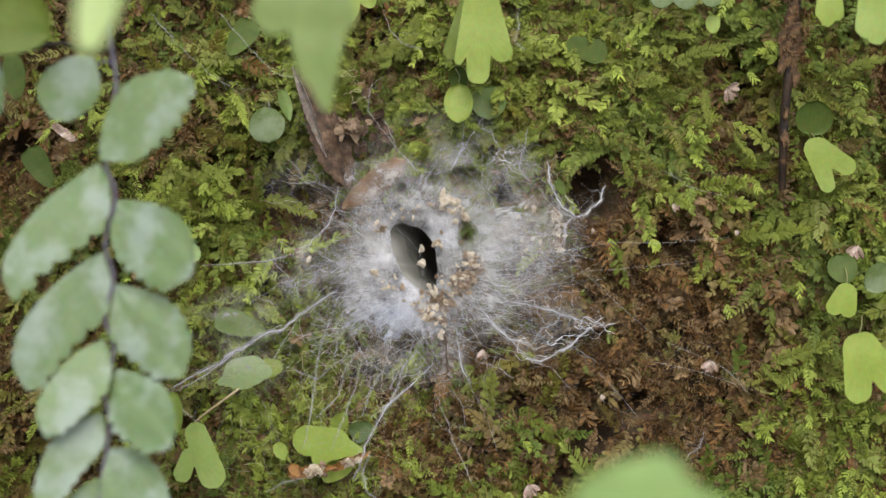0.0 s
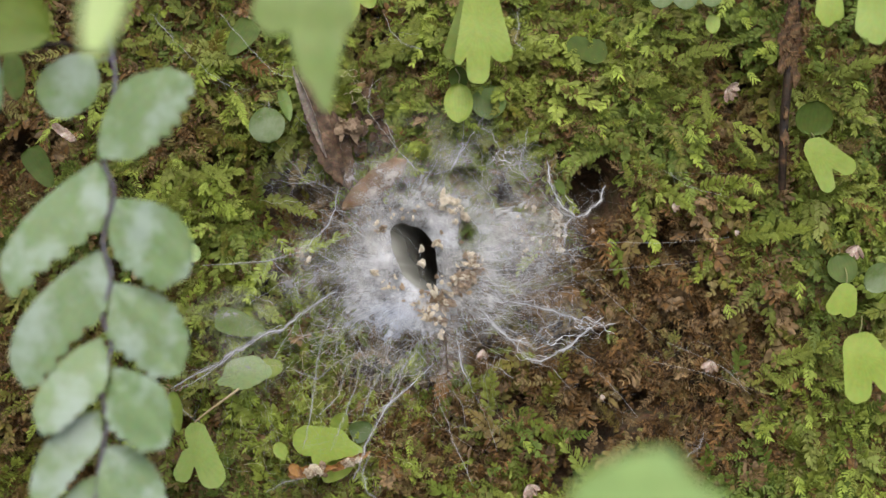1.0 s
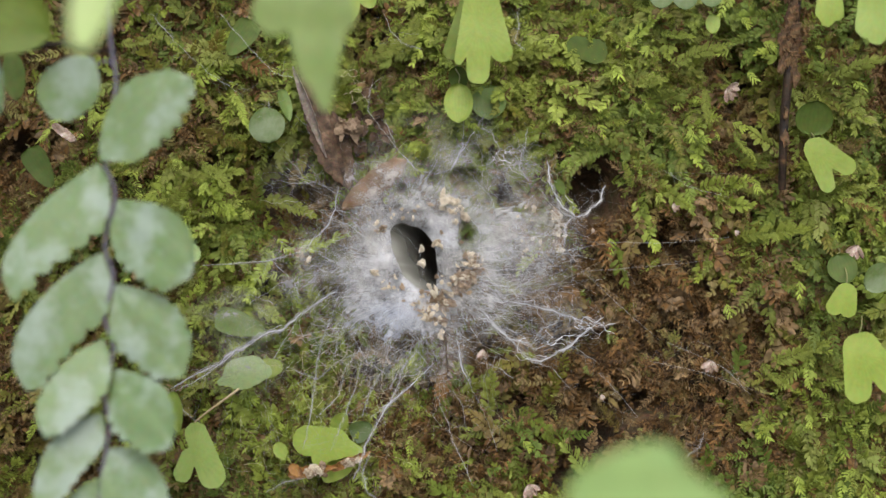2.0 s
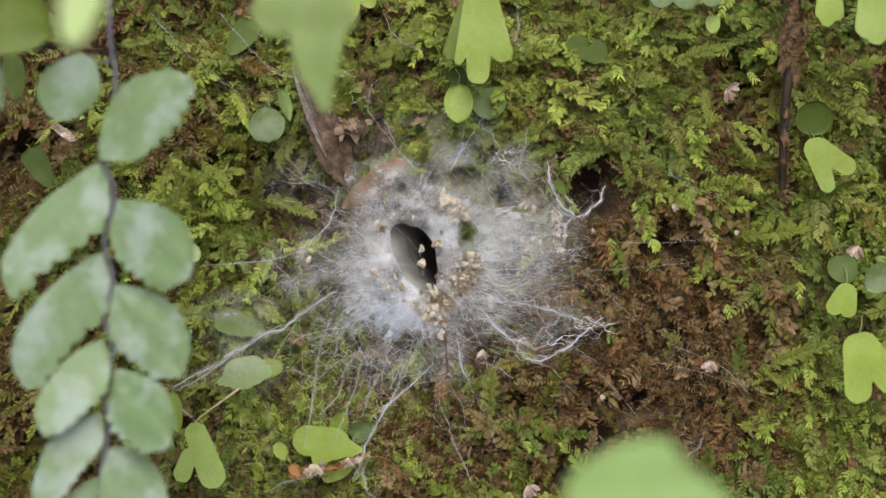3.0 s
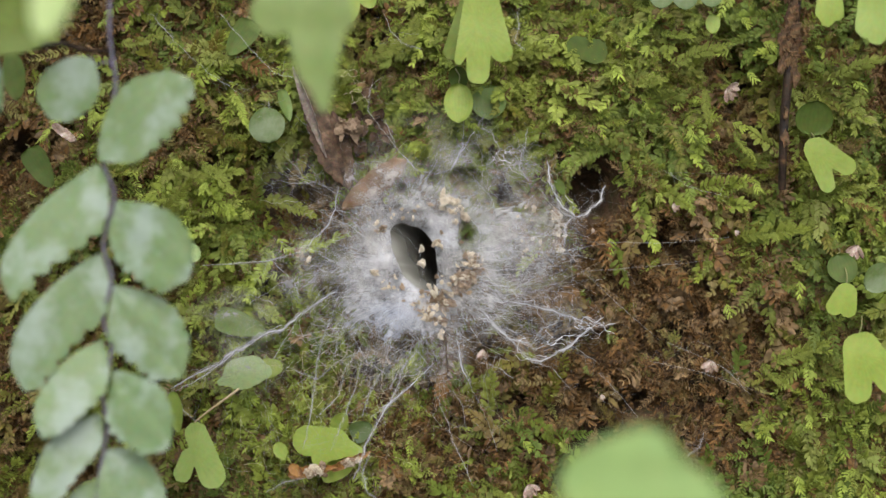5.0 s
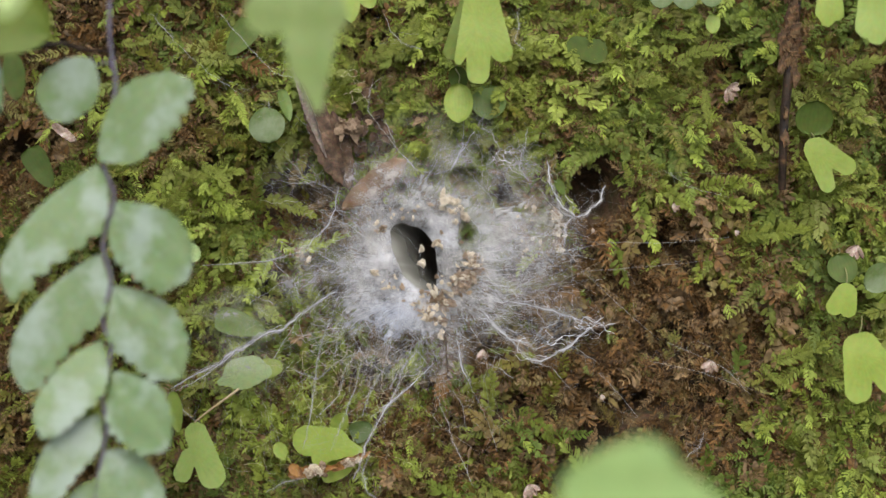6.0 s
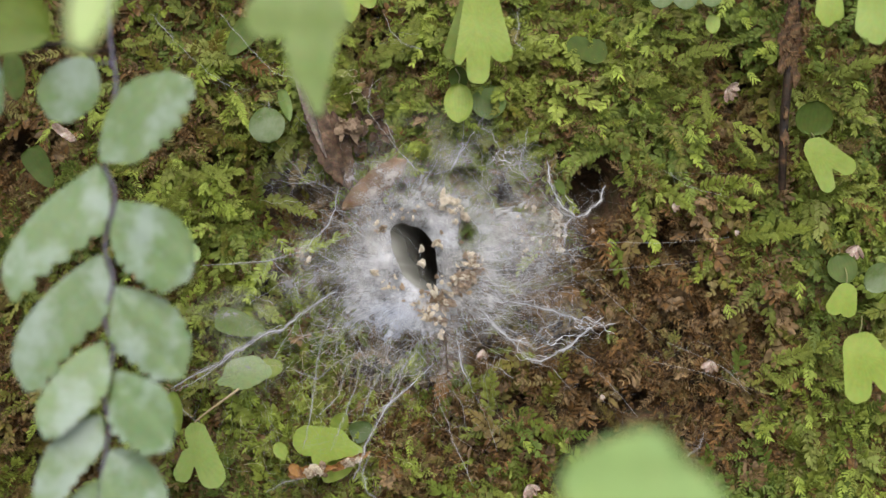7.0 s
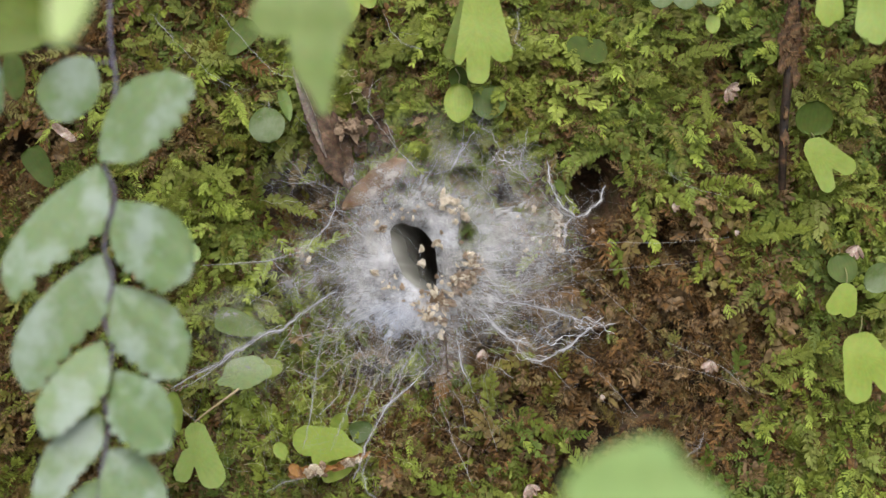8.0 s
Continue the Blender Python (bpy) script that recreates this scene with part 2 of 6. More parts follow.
def taut_path(points, steps):
    """A line of straight runs from point to point."""
    p = np.array(points, dtype=float)
    t = np.arange((len(p) - 1) * steps + 1) / steps
    return np.stack([np.interp(t, np.arange(len(p)), p[:, i]) for i in range(3)], -1)


def tube_arrays(line, radii, sides):
    """Vertices and quads of a tube along a line of points."""
    line = np.asarray(line, dtype=float)
    n = len(line)
    radii = np.broadcast_to(np.asarray(radii, dtype=float), (n,))
    tangent = np.gradient(line, axis=0)
    tangent /= np.linalg.norm(tangent, axis=1)[:, None] + 1e-12
    ref = np.where(np.abs(tangent[:, 1:2]) > 0.9, np.array([[1.0, 0, 0]]), np.array([[0, 1.0, 0]]))
    a = np.cross(tangent, ref)
    a /= np.linalg.norm(a, axis=1)[:, None] + 1e-12
    b = np.cross(tangent, a)
    angle = np.arange(sides) * 2 * math.pi / sides
    ring = a[:, None, :] * np.cos(angle)[None, :, None] + b[:, None, :] * np.sin(angle)[None, :, None]
    verts = (line[:, None, :] + ring * radii[:, None, None]).reshape(-1, 3)
    i, j = np.meshgrid(np.arange(n - 1), np.arange(sides), indexing="ij")
    k = (j + 1) % sides
    quads = np.stack([i * sides + j, i * sides + k, (i + 1) * sides + k, (i + 1) * sides + j], axis=-1).reshape(-1, 4)
    return verts, quads


def tubes_mesh(name, lines, sides=4):
    """Many tubes in one mesh: lines holds (points, radii)."""
    vs, fs, base = [], [], 0
    for line, radii in lines:
        v, f = tube_arrays(line, radii, sides)
        vs.append(v)
        fs.append(f + base)
        base += len(v)
    return raw_mesh(name, np.concatenate(vs), np.concatenate(fs))


def lump_mesh(name, seed, sx, sy, sz, rough=0.35, level=2, smooth=True):
    """An uneven crumb."""
    bm = bmesh.new()
    bmesh.ops.create_icosphere(bm, subdivisions=level, radius=1.0)
    shift = Vector((seed * 3.7, seed * 1.3, seed * 2.1))
    for v in bm.verts:
        k = 1 + rough * noise.noise(v.co * 1.7 + shift) + rough * 0.6 * noise.noise(v.co * 4.1 + shift)
        v.co = Vector((v.co.x * sx, v.co.y * sy, v.co.z * sz)) * k
    me = bpy.data.meshes.new(name)
    bm.to_mesh(me)
    bm.free()
    for p in me.polygons:
        p.use_smooth = smooth
    return me


def thing(name, place, label, category, group="", kind=""):
    ob = new(name)
    ob.empty_display_size = 0.005
    ob.location = place
    return tagged(ob, label, category, group, kind)


def blade_arrays(base, tip, width, shape, cup=0.1, bend=0.0, turn=0.0, teeth=0.0, seed=0, nt=18, ns=9, thick=0.00018, scallop=None):
    """A leaf blade from base to tip: a closed thin shell. shape: (t) -> widths of its two sides, as shares of width."""
    base, tip = np.array(base), np.array(tip)
    axis = tip - base
    length = np.linalg.norm(axis)
    axis /= length
    out = np.array([0.0, -1.0, 0.0])
    side = np.cross(axis, out)
    side /= np.linalg.norm(side)
    out = np.cross(side, axis)
    c, s = math.cos(radians(turn)), math.sin(radians(turn))
    side, out = c * side + s * out, c * out - s * side
    rng = np.random.default_rng(seed)
    phase = rng.random(4) * 6.28
    t = np.linspace(0, 1, nt)
    if scallop:
        t = 0.5 - 0.5 * np.cos(np.pi * t)
    left, right = shape(t)
    if scallop:
        # blunt teeth along one or both edges, none near the base
        for edge, amount, k in ((left, scallop[0], 0), (right, scallop[1], 2)):
            lobe = np.abs(np.sin(t * scallop[2] * np.pi + phase[k])) ** 0.7 - 0.65
            edge += amount * lobe * np.clip(t * 4 - 0.8, 0, 1) * np.clip((1 - t) * 12, 0, 1)
    if teeth:
        wob = 1 + teeth * (0.5 * np.sin(t * 46 + phase[0]) + 0.5 * np.sin(t * 23 + phase[1])) * np.clip(t * 2 - 0.35, 0, 1)
        left, right = left * wob, right * np.roll(wob, 2)
    q = np.linspace(-1, 1, ns)
    tt, qq = np.meshgrid(t, q, indexing="ij")
    across = np.where(qq < 0, qq * left[:, None], qq * right[:, None]) * width
    full = width * (left.max() + right.max())
    rise = cup * width * (qq ** 2 - 0.4) * 0.4 + bend * length * tt ** 2
    rise += 0.01 * full * np.sin(tt * 9 + phase[2]) * qq + 0.006 * full * np.sin(qq * 7 + tt * 5 + phase[3])
    along = tt * length
    if teeth:
        along = along + 0.02 * length * np.sin(qq * 11 + phase[1]) * tt ** 4
    front = base + along[..., None] * axis + across[..., None] * side + rise[..., None] * out
    back = front - out * thick
    verts = np.concatenate([front.reshape(-1, 3), back.reshape(-1, 3)])
    uv = np.stack([tt.ravel(), qq.ravel() * 0.5 + 0.5], axis=-1)
    i, j = np.meshgrid(np.arange(nt - 1), np.arange(ns - 1), indexing="ij")
    f = np.stack([i * ns + j, i * ns + j + 1, (i + 1) * ns + j + 1, (i + 1) * ns + j], axis=-1).reshape(-1, 4)
    m = nt * ns
    edge = [(i * ns, (i + 1) * ns) for i in range(nt - 1)] + [((i + 1) * ns - 1 + ns, (i + 1) * ns - 1) for i in range(nt - 1)]
    edge += [((nt - 1) * ns + j, (nt - 1) * ns + j + 1) for j in range(ns - 1)] + [(j + 1, j) for j in range(ns - 1)]
    # the edge has corners of its own, so that the blade stays flat in the light
    e = np.array(edge)
    corners = np.stack([e[:, 0], e[:, 1], e[:, 1] + m, e[:, 0] + m], -1)
    rim = 2 * m + np.arange(corners.size).reshape(-1, 4)
    uv = np.concatenate([uv, uv])
    return np.concatenate([verts, verts[corners.ravel()]]), np.concatenate([f, f[:, ::-1] + m, rim]), np.concatenate([uv, uv[corners.ravel()]])


def oval(fat=0.5, base=0.55, end=0.5):
    def shape(t):
        w = np.sin(np.pi * np.clip(t, 0, 1) ** base) ** end * fat
        return w + 0.006, w + 0.006
    return shape


def sides(left, right):
    """A blade by the half widths of both its edges, at seven stations from base to tip."""
    stations = np.array([0, 0.05, 0.2, 0.35, 0.5, 0.65, 0.8, 0.92, 1.0])

    def one(widths, t):
        w = np.array([0.0, *widths, 0.0])
        out = np.interp(t, stations, w)
        for k in (-0.04, -0.02, 0.02, 0.04):
            out = out + np.interp(np.clip(t + k, 0, 1), stations, w)
        return out / 5 * np.clip(np.minimum(t, 1 - t) * 60, 0.0, 1) ** 0.5 + 0.2

    def shape(t):
        return one(left, t), one(right, t)
    return shape


def fan_arrays(heart, lobes, d, tilt=(0.0, 0.0), cup=0.0, seed=0, thick=0.00018, na=180, nr=10, merge=6.0):
    """A leaf of fused rounded lobes that spread from a point within it: a closed thin shell. lobes: (root, its half width, end, its half width)."""
    rng = np.random.default_rng(seed)
    ang = np.linspace(0, 2 * math.pi, na, endpoint=False)
    way = np.stack([np.cos(ang), np.sin(ang)], -1)
    r = np.linspace(0, 400, 801)
    p = np.array(heart, dtype=float) + way[:, None, :] * r[None, :, None]
    total = 0
    for a, ra, b, rb in lobes:
        a, b = np.array(a, dtype=float), np.array(b, dtype=float)
        h = np.clip(((p - a) @ (b - a)) / ((b - a) @ (b - a) + 1e-9), 0, 1)
        total = total + np.exp(-(np.linalg.norm(p - a - h[..., None] * (b - a), axis=-1) - (ra + (rb - ra) * h)) / (merge * 0.33))
    inside = total > 1
    reach = r[np.argmax(~inside, axis=1)]
    reach = reach + 0.4 * np.sin(ang * 23 + rng.random() * 6) + 0.3 * np.sin(ang * 41 + rng.random() * 6)
    share = np.linspace(0, 1, nr) ** 0.8
    q = np.array(heart, dtype=float) + way[:, None, :] * (reach[:, None] * share[None, :])[..., None]
    off = q - np.array(heart, dtype=float)
    rise = d + (off[..., 0] * tilt[0] + off[..., 1] * tilt[1]) * U + cup * U * reach.mean() * share[None, :] ** 2
    rise = rise + U * 0.9 * (np.sin(off[..., 0] * 0.09 + seed) + np.sin(off[..., 1] * 0.07 + 2 * seed))
    k = (REACH - rise) / REACH
    front = np.stack([(q[..., 0] - 784) * U * k, -rise, (441 - q[..., 1]) * U * k], -1).reshape(-1, 3)
    back = front + np.array([0, thick, 0])
    i, j = np.meshgrid(np.arange(na), np.arange(nr - 1), indexing="ij")
    i2 = (i + 1) % na
    f = np.stack([i * nr + j, i * nr + j + 1, i2 * nr + j + 1, i2 * nr + j], -1).reshape(-1, 4)
    m = na * nr
    e = np.arange(na)
    corners = np.stack([e * nr + nr - 1, e * nr + nr - 1 + m, ((e + 1) % na) * nr + nr - 1 + m, ((e + 1) % na) * nr + nr - 1], -1)
    rim = 2 * m + np.arange(corners.size).reshape(-1, 4)
    verts = np.concatenate([front, back])
    spread = np.stack([share[None, :] * np.ones((na, 1)), (ang / math.pi * 2)[:, None] * np.ones((1, nr))], -1).reshape(-1, 2)
    uv = np.concatenate([spread, spread])
    return np.concatenate([verts, verts[corners.ravel()]]), np.concatenate([f, f[:, ::-1] + m, rim]), np.concatenate([uv, uv[corners.ravel()]])


def blunt(t):
    """A lobe that widens to a rounded end."""
    w = np.where(t > 0.62, np.sqrt(np.clip(1 - ((t - 0.62) / 0.38) ** 2, 0, 1)), np.sin(np.pi / 2 * np.clip(t / 0.62, 0, 1)) ** 0.8) * 0.5
    return w + 0.006, w + 0.006


def pointed(t):
    w = np.sin(np.pi * t ** 0.6) ** 0.9 * 0.5
    return w + 0.004, w + 0.004


def blades(name, parent, mat, specs, label=""):
    """One part made of one or more blades that grow together; each spec: (base, tip, width, shape, options)."""
    vs, fs, us, n = [], [], [], 0
    shift = np.array(parent.location)
    for b, t, w, shape, options in specs:
        v, f, u = blade_arrays(b, t, w, shape, **options)
        vs.append(v - shift)
        fs.append(f + n)
        us.append(u)
        n += len(v)
    me = raw_mesh(name, np.concatenate(vs), np.concatenate(fs), uvs=np.concatenate(us))
    return link_mesh(name, me, mat, parent, label)


def stalk(name, parent, mat, points, r0, r1, label="", steps=8, sides=8):
    line = smooth_path([tuple(Vector(p) - parent.location) for p in points], steps)
    me = tubes_mesh(name, [(line, np.linspace(r0, r1, len(line)))], sides)
    return link_mesh(name, me, mat, parent, label)


# ---- the bank ----
PITS = [(1036, 346, 54, 48, 0.011), (435, 470, 30, 16, 0.008), (545, 290, 40, 30, 0.009), (1110, 705, 60, 28, 0.010),
        (905, 288, 16, 12, 0.007), (960, 490, 40, 24, 0.006), (890, 575, 30, 16, 0.007), (1315, 130, 44, 60, 0.008), (1345, 250, 40, 50, 0.006),
        (60, 250, 60, 40, 0.006), (250, 330, 40, 20, 0.005), (690, 660, 60, 20, 0.006), (1060, 780, 40, 40, 0.007),
        (1330, 400, 40, 24, 0.005), (500, 520, 50, 30, 0.006), (660, 660, 90, 30, 0.005), (930, 450, 50, 60, 0.006), (880, 330, 44, 30, 0.005), (585, 480, 44, 60, 0.006), (615, 600, 44, 30, 0.006), (725, 640, 60, 25, 0.006), (1000, 590, 70, 30, 0.006), (500, 330, 62, 42, 0.007), (455, 280, 36, 24, 0.005), (1160, 420, 50, 30, 0.006), (1230, 300, 50, 24, 0.006), (1120, 250, 40, 20, 0.005), (640, 60, 40, 40, 0.005), (380, 270, 40, 24, 0.006), (1480, 420, 40, 30, 0.006), (1200, 600, 60, 24, 0.005), (880, 700, 60, 30, 0.005), (1000, 830, 40, 50, 0.006), (80, 800, 80, 60, 0.006),
        (738, 455, 50, 80, 0.045)]


def relief(u, v):
    """How far the soil stands before the plane y = 0 at (u, v)."""
    d = -0.0098 + 0.006 * value_noise(u / 170 + 9, v / 170 + 9, 3) + 0.0045 * value_noise(u / 55 + 5, v / 55 + 5, 4) - 0.0006
    d = d + 0.0012 * value_noise(u / 16 + 50, v / 16 + 50, 5)
    for cu, cv, ru, rv, depth in PITS:
        d = d - depth * np.exp(-(((u - cu) / ru) ** 4 + ((v - cv) / rv) ** 4))
    return d


def build_bank():
    """A bank of soil with a rough upright face, closed at the top, sides and back."""
    near_x, near_z = np.linspace(-0.125, 0.125, 251), np.linspace(-0.085, 0.085, 171)
    xs = np.concatenate([np.linspace(-2.4, -0.75, 24), np.linspace(-0.7, -0.13, 30), near_x, np.linspace(0.13, 0.7, 30), np.linspace(0.75, 2.4, 24)])
    zs = np.concatenate([np.linspace(-0.6, -0.09, 26), near_z, np.linspace(0.09, 0.75, 34)])
    xx, zz = np.meshgrid(xs, zs, indexing="ij")
    uu, vv = plan(xx, zz)
    yy = -relief(uu, vv)
    far = np.clip(np.hypot(xx, zz * 1.2) - 0.16, 0, 1)
    yy = yy - far * 0.25 * (value_noise(xx * 6 + 20, zz * 6 + 20, 8) - 0.4)
    # above, the face leans back into a rounded brow; at both ends it curves away
    yy = yy + 1.6 * np.clip(zz - 0.3, 0, 1) ** 1.5 + 0.25 * np.clip(np.abs(xx) - 1.2, 0, 2) ** 2
    nx, nz = xx.shape
    front = np.stack([xx, yy, zz], -1).reshape(-1, 3)
    back = np.stack([xx, np.full_like(xx, 1.4), zz], -1).reshape(-1, 3)
    i, j = np.meshgrid(np.arange(nx - 1), np.arange(nz - 1), indexing="ij")
    f = np.stack([i * nz + j, (i + 1) * nz + j, (i + 1) * nz + j + 1, i * nz + j + 1], -1).reshape(-1, 4)
    m = nx * nz
    loop = [k * nz for k in range(nx)] + [(nx - 1) * nz + k for k in range(1, nz)]
    loop += [k * nz + nz - 1 for k in range(nx - 2, -1, -1)] + [k for k in range(nz - 2, 0, -1)]
    rim = np.array([(b, a, a + m, b + m) for a, b in zip(loop, loop[1:] + loop[:1])])
    me = raw_mesh("bank_wall", np.concatenate([front, back]), np.concatenate([f, f[:, ::-1] + m, rim]))
    ob = link_mesh("bank_wall", me, SOIL)
    return tagged(ob, "upright bank of dark damp soil under moss", "earth bank", kind="structure")


def build_ground():
    n = 41
    s = np.linspace(-1, 1, n)
    s = np.sign(s) * np.abs(s) ** 3 * 400
    xx, yy = np.meshgrid(s, s, indexing="ij")
    zz = -0.45 + 0.03 * value_noise(xx * 3 + 30, yy * 3 + 30, 11)
    i, j = np.meshgrid(np.arange(n - 1), np.arange(n - 1), indexing="ij")
    f = np.stack([i * n + j, (i + 1) * n + j, (i + 1) * n + j + 1, i * n + j + 1], -1).reshape(-1, 4)
    ob = link_mesh("ground", raw_mesh("ground", np.stack([xx, yy, zz], -1).reshape(-1, 3), f), SOIL)
    return tagged(ob, "dark damp soil at the foot of the bank", "ground", kind="structure")


build_bank()
build_ground()


# ---- moss ----
def shoot_template(pairs, length, width, droop, seed, slim=1.0, spread=1.0):
    """A flat moss shoot: a thin stem and two ranks of small pointed leaflets. Returns vertices, triangles, age (0 root, 1 tip)."""
    rng = np.random.default_rng(seed)
    vs, fs, age = [], [], []

    def stem(t):
        return np.array([0.06 * length * math.sin(2.2 * t + seed), length * t, droop * length * t * t])

    for k in range(pairs):
        t = 0.04 + 0.93 * k / (pairs - 1)
        base_w = width * (0.55 + 0.6 * math.sin(math.pi * min(1, t * 0.9 + 0.12)) ** 0.8)
        p = stem(t)
        for side in (-1, 1):
            if rng.random() < 0.1:
                continue
            lean = radians(rng.uniform(44, 64)) * (1 - 0.6 * t ** 2.5) * spread
            ax = np.array([side * math.sin(lean), math.cos(lean), rng.uniform(-0.1, 0.28)])
            w = base_w * rng.uniform(0.6, 1.25)
            ax /= np.linalg.norm(ax)
            across = np.cross(ax, np.array([rng.normal(0, 0.2), rng.normal(0, 0.2), 1.0]))
            across /= np.linalg.norm(across)
            up = np.cross(across, ax)
            hw = 0.24 * w * slim
            n = len(vs)
            for a, b, c in ((0, 0, 0), (0.25, -0.85 * hw, 0.05 * w), (0.25, 0.85 * hw, 0.02 * w), (0.68, -hw, 0.1 * w), (0.68, hw, 0.05 * w), (0.93, -0.55 * hw, 0.02 * w), (0.93, 0.55 * hw, 0.0), (1, 0, -0.04 * w)):
                vs.append(p + ax * a * w + across * b + up * c)
                age.append(t)
            fs += [(n, n + 2, n + 1), (n + 1, n + 2, n + 4), (n + 1, n + 4, n + 3), (n + 3, n + 4, n + 6), (n + 3, n + 6, n + 5), (n + 5, n + 6, n + 7)]
    for k in range(6):
        p, r = stem(k / 5), 0.022 * width * 2
        n = len(vs)
        for dx, dz in ((-r, 0), (r, 0), (0, r)):
            vs.append(p + np.array([dx, 0, dz]))
            age.append(0.3)
        if k:
            for a, b in ((0, 1), (1, 2), (2, 0)):
                fs += [(n - 3 + a, n - 3 + b, n + b), (n - 3 + a, n + b, n + a)]
    return np.array(vs), np.array(fs), np.array(age)


def living_less_shade(u, v):
    """The share of live green in the moss over the plan, lowered too where shade falls on it."""
    g = 0.58 + 0.75 * (value_noise(u / 120 + 3, v / 120 + 7, 21) - 0.5) + 0.35 * (value_noise(u / 45 + 3, v / 45 + 7, 22) - 0.5)
    # some brown spots, under the web and in hollows, are shade painted as tone
    for cu, cv, ru, rv, k in ((1120, 580, 190, 120, -0.75), (1010, 760, 230, 110, -0.55), (1260, 720, 125, 190, -0.6), (1130, 430, 120, 60, -0.3),
                              (690, 100, 60, 90, -0.55), (120, 60, 130, 60, -0.35), (60, 260, 110, 90, -0.4), (350, 200, 60, 60, -0.3), (730, 800, 120, 90, -0.35),
                              (680, 640, 100, 60, -0.3), (1050, 160, 80, 60, -0.2), (1290, 150, 80, 40, -0.3), (60, 760, 120, 130, -0.15), (420, 740, 80, 60, -0.2), (700, 230, 70, 60, -0.3),
                              (1270, 480, 130, 60, -0.2), (1490, 780, 90, 130, 0.25), (1430, 60, 120, 60, -0.2), (1200, 200, 160, 90, 0.08), (400, 340, 120, 90, 0.15), (760, 150, 90, 110, 0.2), (930, 150, 110, 90, 0.25), (480, 540, 60, 60, 0.25), (510, 680, 110, 110, 0.05), (640, 670, 110, 60, -0.35), (1035, 500, 60, 60, -0.5), (1310, 190, 80, 100, -0.26), (1390, 330, 60, 60, -0.25), (900, 330, 60, 60, -0.2), (900, 430, 90, 90, -0.3), (1085, 440, 55, 80, -0.55), (500, 310, 120, 80, -0.22)):
        g = g + k * blob(u, v, cu, cv, ru, rv)
    return g


def scatter(name, count, seed, templates, size, tone_of, lift, tilt, label, category, spread=(-70, 1640, -70, 950), keep=None, hang=0.6, grey=1.0):
    """Many shoots rooted in the soil, in one mesh."""
    rng = np.random.default_rng(seed)
    u, v = rng.uniform(spread[0], spread[1], count * 3), rng.uniform(spread[2], spread[3], count * 3)
    ok = rng.random(count * 3) < keep(u, v)
    u, v = u[ok][:count], v[ok][:count]
    n = len(u)
    # each shoot grows along 'way', leaning out of the bank by 'out', most of them hanging or spreading sidewards
    head = rng.normal(-math.pi / 2, 1.15, n)
    loose = rng.random(n) > hang
    head[loose] = rng.uniform(0, 2 * math.pi, loose.sum())
    # none reaches into the mouth of the web or the dark hollow beside it
    long = rng.uniform(size[0], size[1], n)
    clear = np.ones(n, dtype=bool)
    for part in (0.4, 0.7, 1.0, 1.2):
        tu, tv = u + part * long * np.cos(head), v - part * long * np.sin(head)
        clear &= (((tu - 738) / 64) ** 2 + ((tv - 453) / 88) ** 2 > 1) & (((tu - 1038) / 34) ** 2 + ((tv - 346) / 32) ** 2 > 1)
    u, v, head, long, n = u[clear], v[clear], head[clear], long[clear], int(clear.sum())
    d = relief(u, v) + rng.uniform(lift[0], lift[1], n)
    root = np.stack([(u - 784) * U, -d, (441 - v) * U], -1)
    out = np.radians(rng.uniform(tilt[0], tilt[1], n))
    way = np.stack([np.cos(head) * np.cos(out), -np.sin(out), np.sin(head) * np.cos(out)], -1)
    face = np.stack([rng.normal(0, 0.35, n), np.full(n, -1.0), rng.normal(0.25, 0.35, n)], -1)
    side = np.cross(way, face)
    side /= np.linalg.norm(side, axis=1)[:, None]
    face = np.cross(side, way)
    scale = long * U
    tone = np.clip(tone_of(u, v, rng, n), 0, 1)
    kind = rng.integers(0, len(templates), n)
    vs, fs, tones, tips, hoars, cools, base = [], [], [], [], [], [], 0
    hoar = np.clip(rng.normal(0.0, 0.33, n), 0, 0.75) * grey
    cool = np.clip(2.3 * value_noise(u / 85 + 9, v / 85 + 9, 301) - 1.2 + rng.normal(0, 0.2, n), 0, 0.75) * (tone > 0.35) * (1 - blob(u, v, 860, 140, 190, 120))
    for k, (tv, tf, ta) in enumerate(templates):
        pick = np.where(kind == k)[0]
        if not len(pick):
            continue
        m = np.stack([side[pick], way[pick], face[pick]], axis=1) * scale[pick][:, None, None]
        w = np.einsum("vi,nij->nvj", tv, m) + root[pick][:, None, :]
        vs.append(w.reshape(-1, 3))
        fs.append((tf[None] + (np.arange(len(pick)) * len(tv))[:, None, None]).reshape(-1, 3) + base)
        base += len(pick) * len(tv)
        tones.append((tone[pick][:, None] + rng.normal(0, 0.05, (len(pick), len(tv)))).ravel())
        hoars.append(np.repeat(hoar[pick], len(tv)))
        cools.append(np.repeat(cool[pick], len(tv)))
        tips.append((np.clip(ta[None] * 1.6 - 0.75, 0, 1) * rng.uniform(0.1, 1, len(pick))[:, None]).ravel())
    me = raw_mesh(name, np.concatenate(vs), np.concatenate(fs), False, None, {"tone": np.clip(np.concatenate(tones), 0, 1), "tip": np.concatenate(tips), "hoar": np.concatenate(hoars), "cool": np.concatenate(cools)})
    return tagged(link_mesh(name, me, MOSS), label, category, kind="stuff")


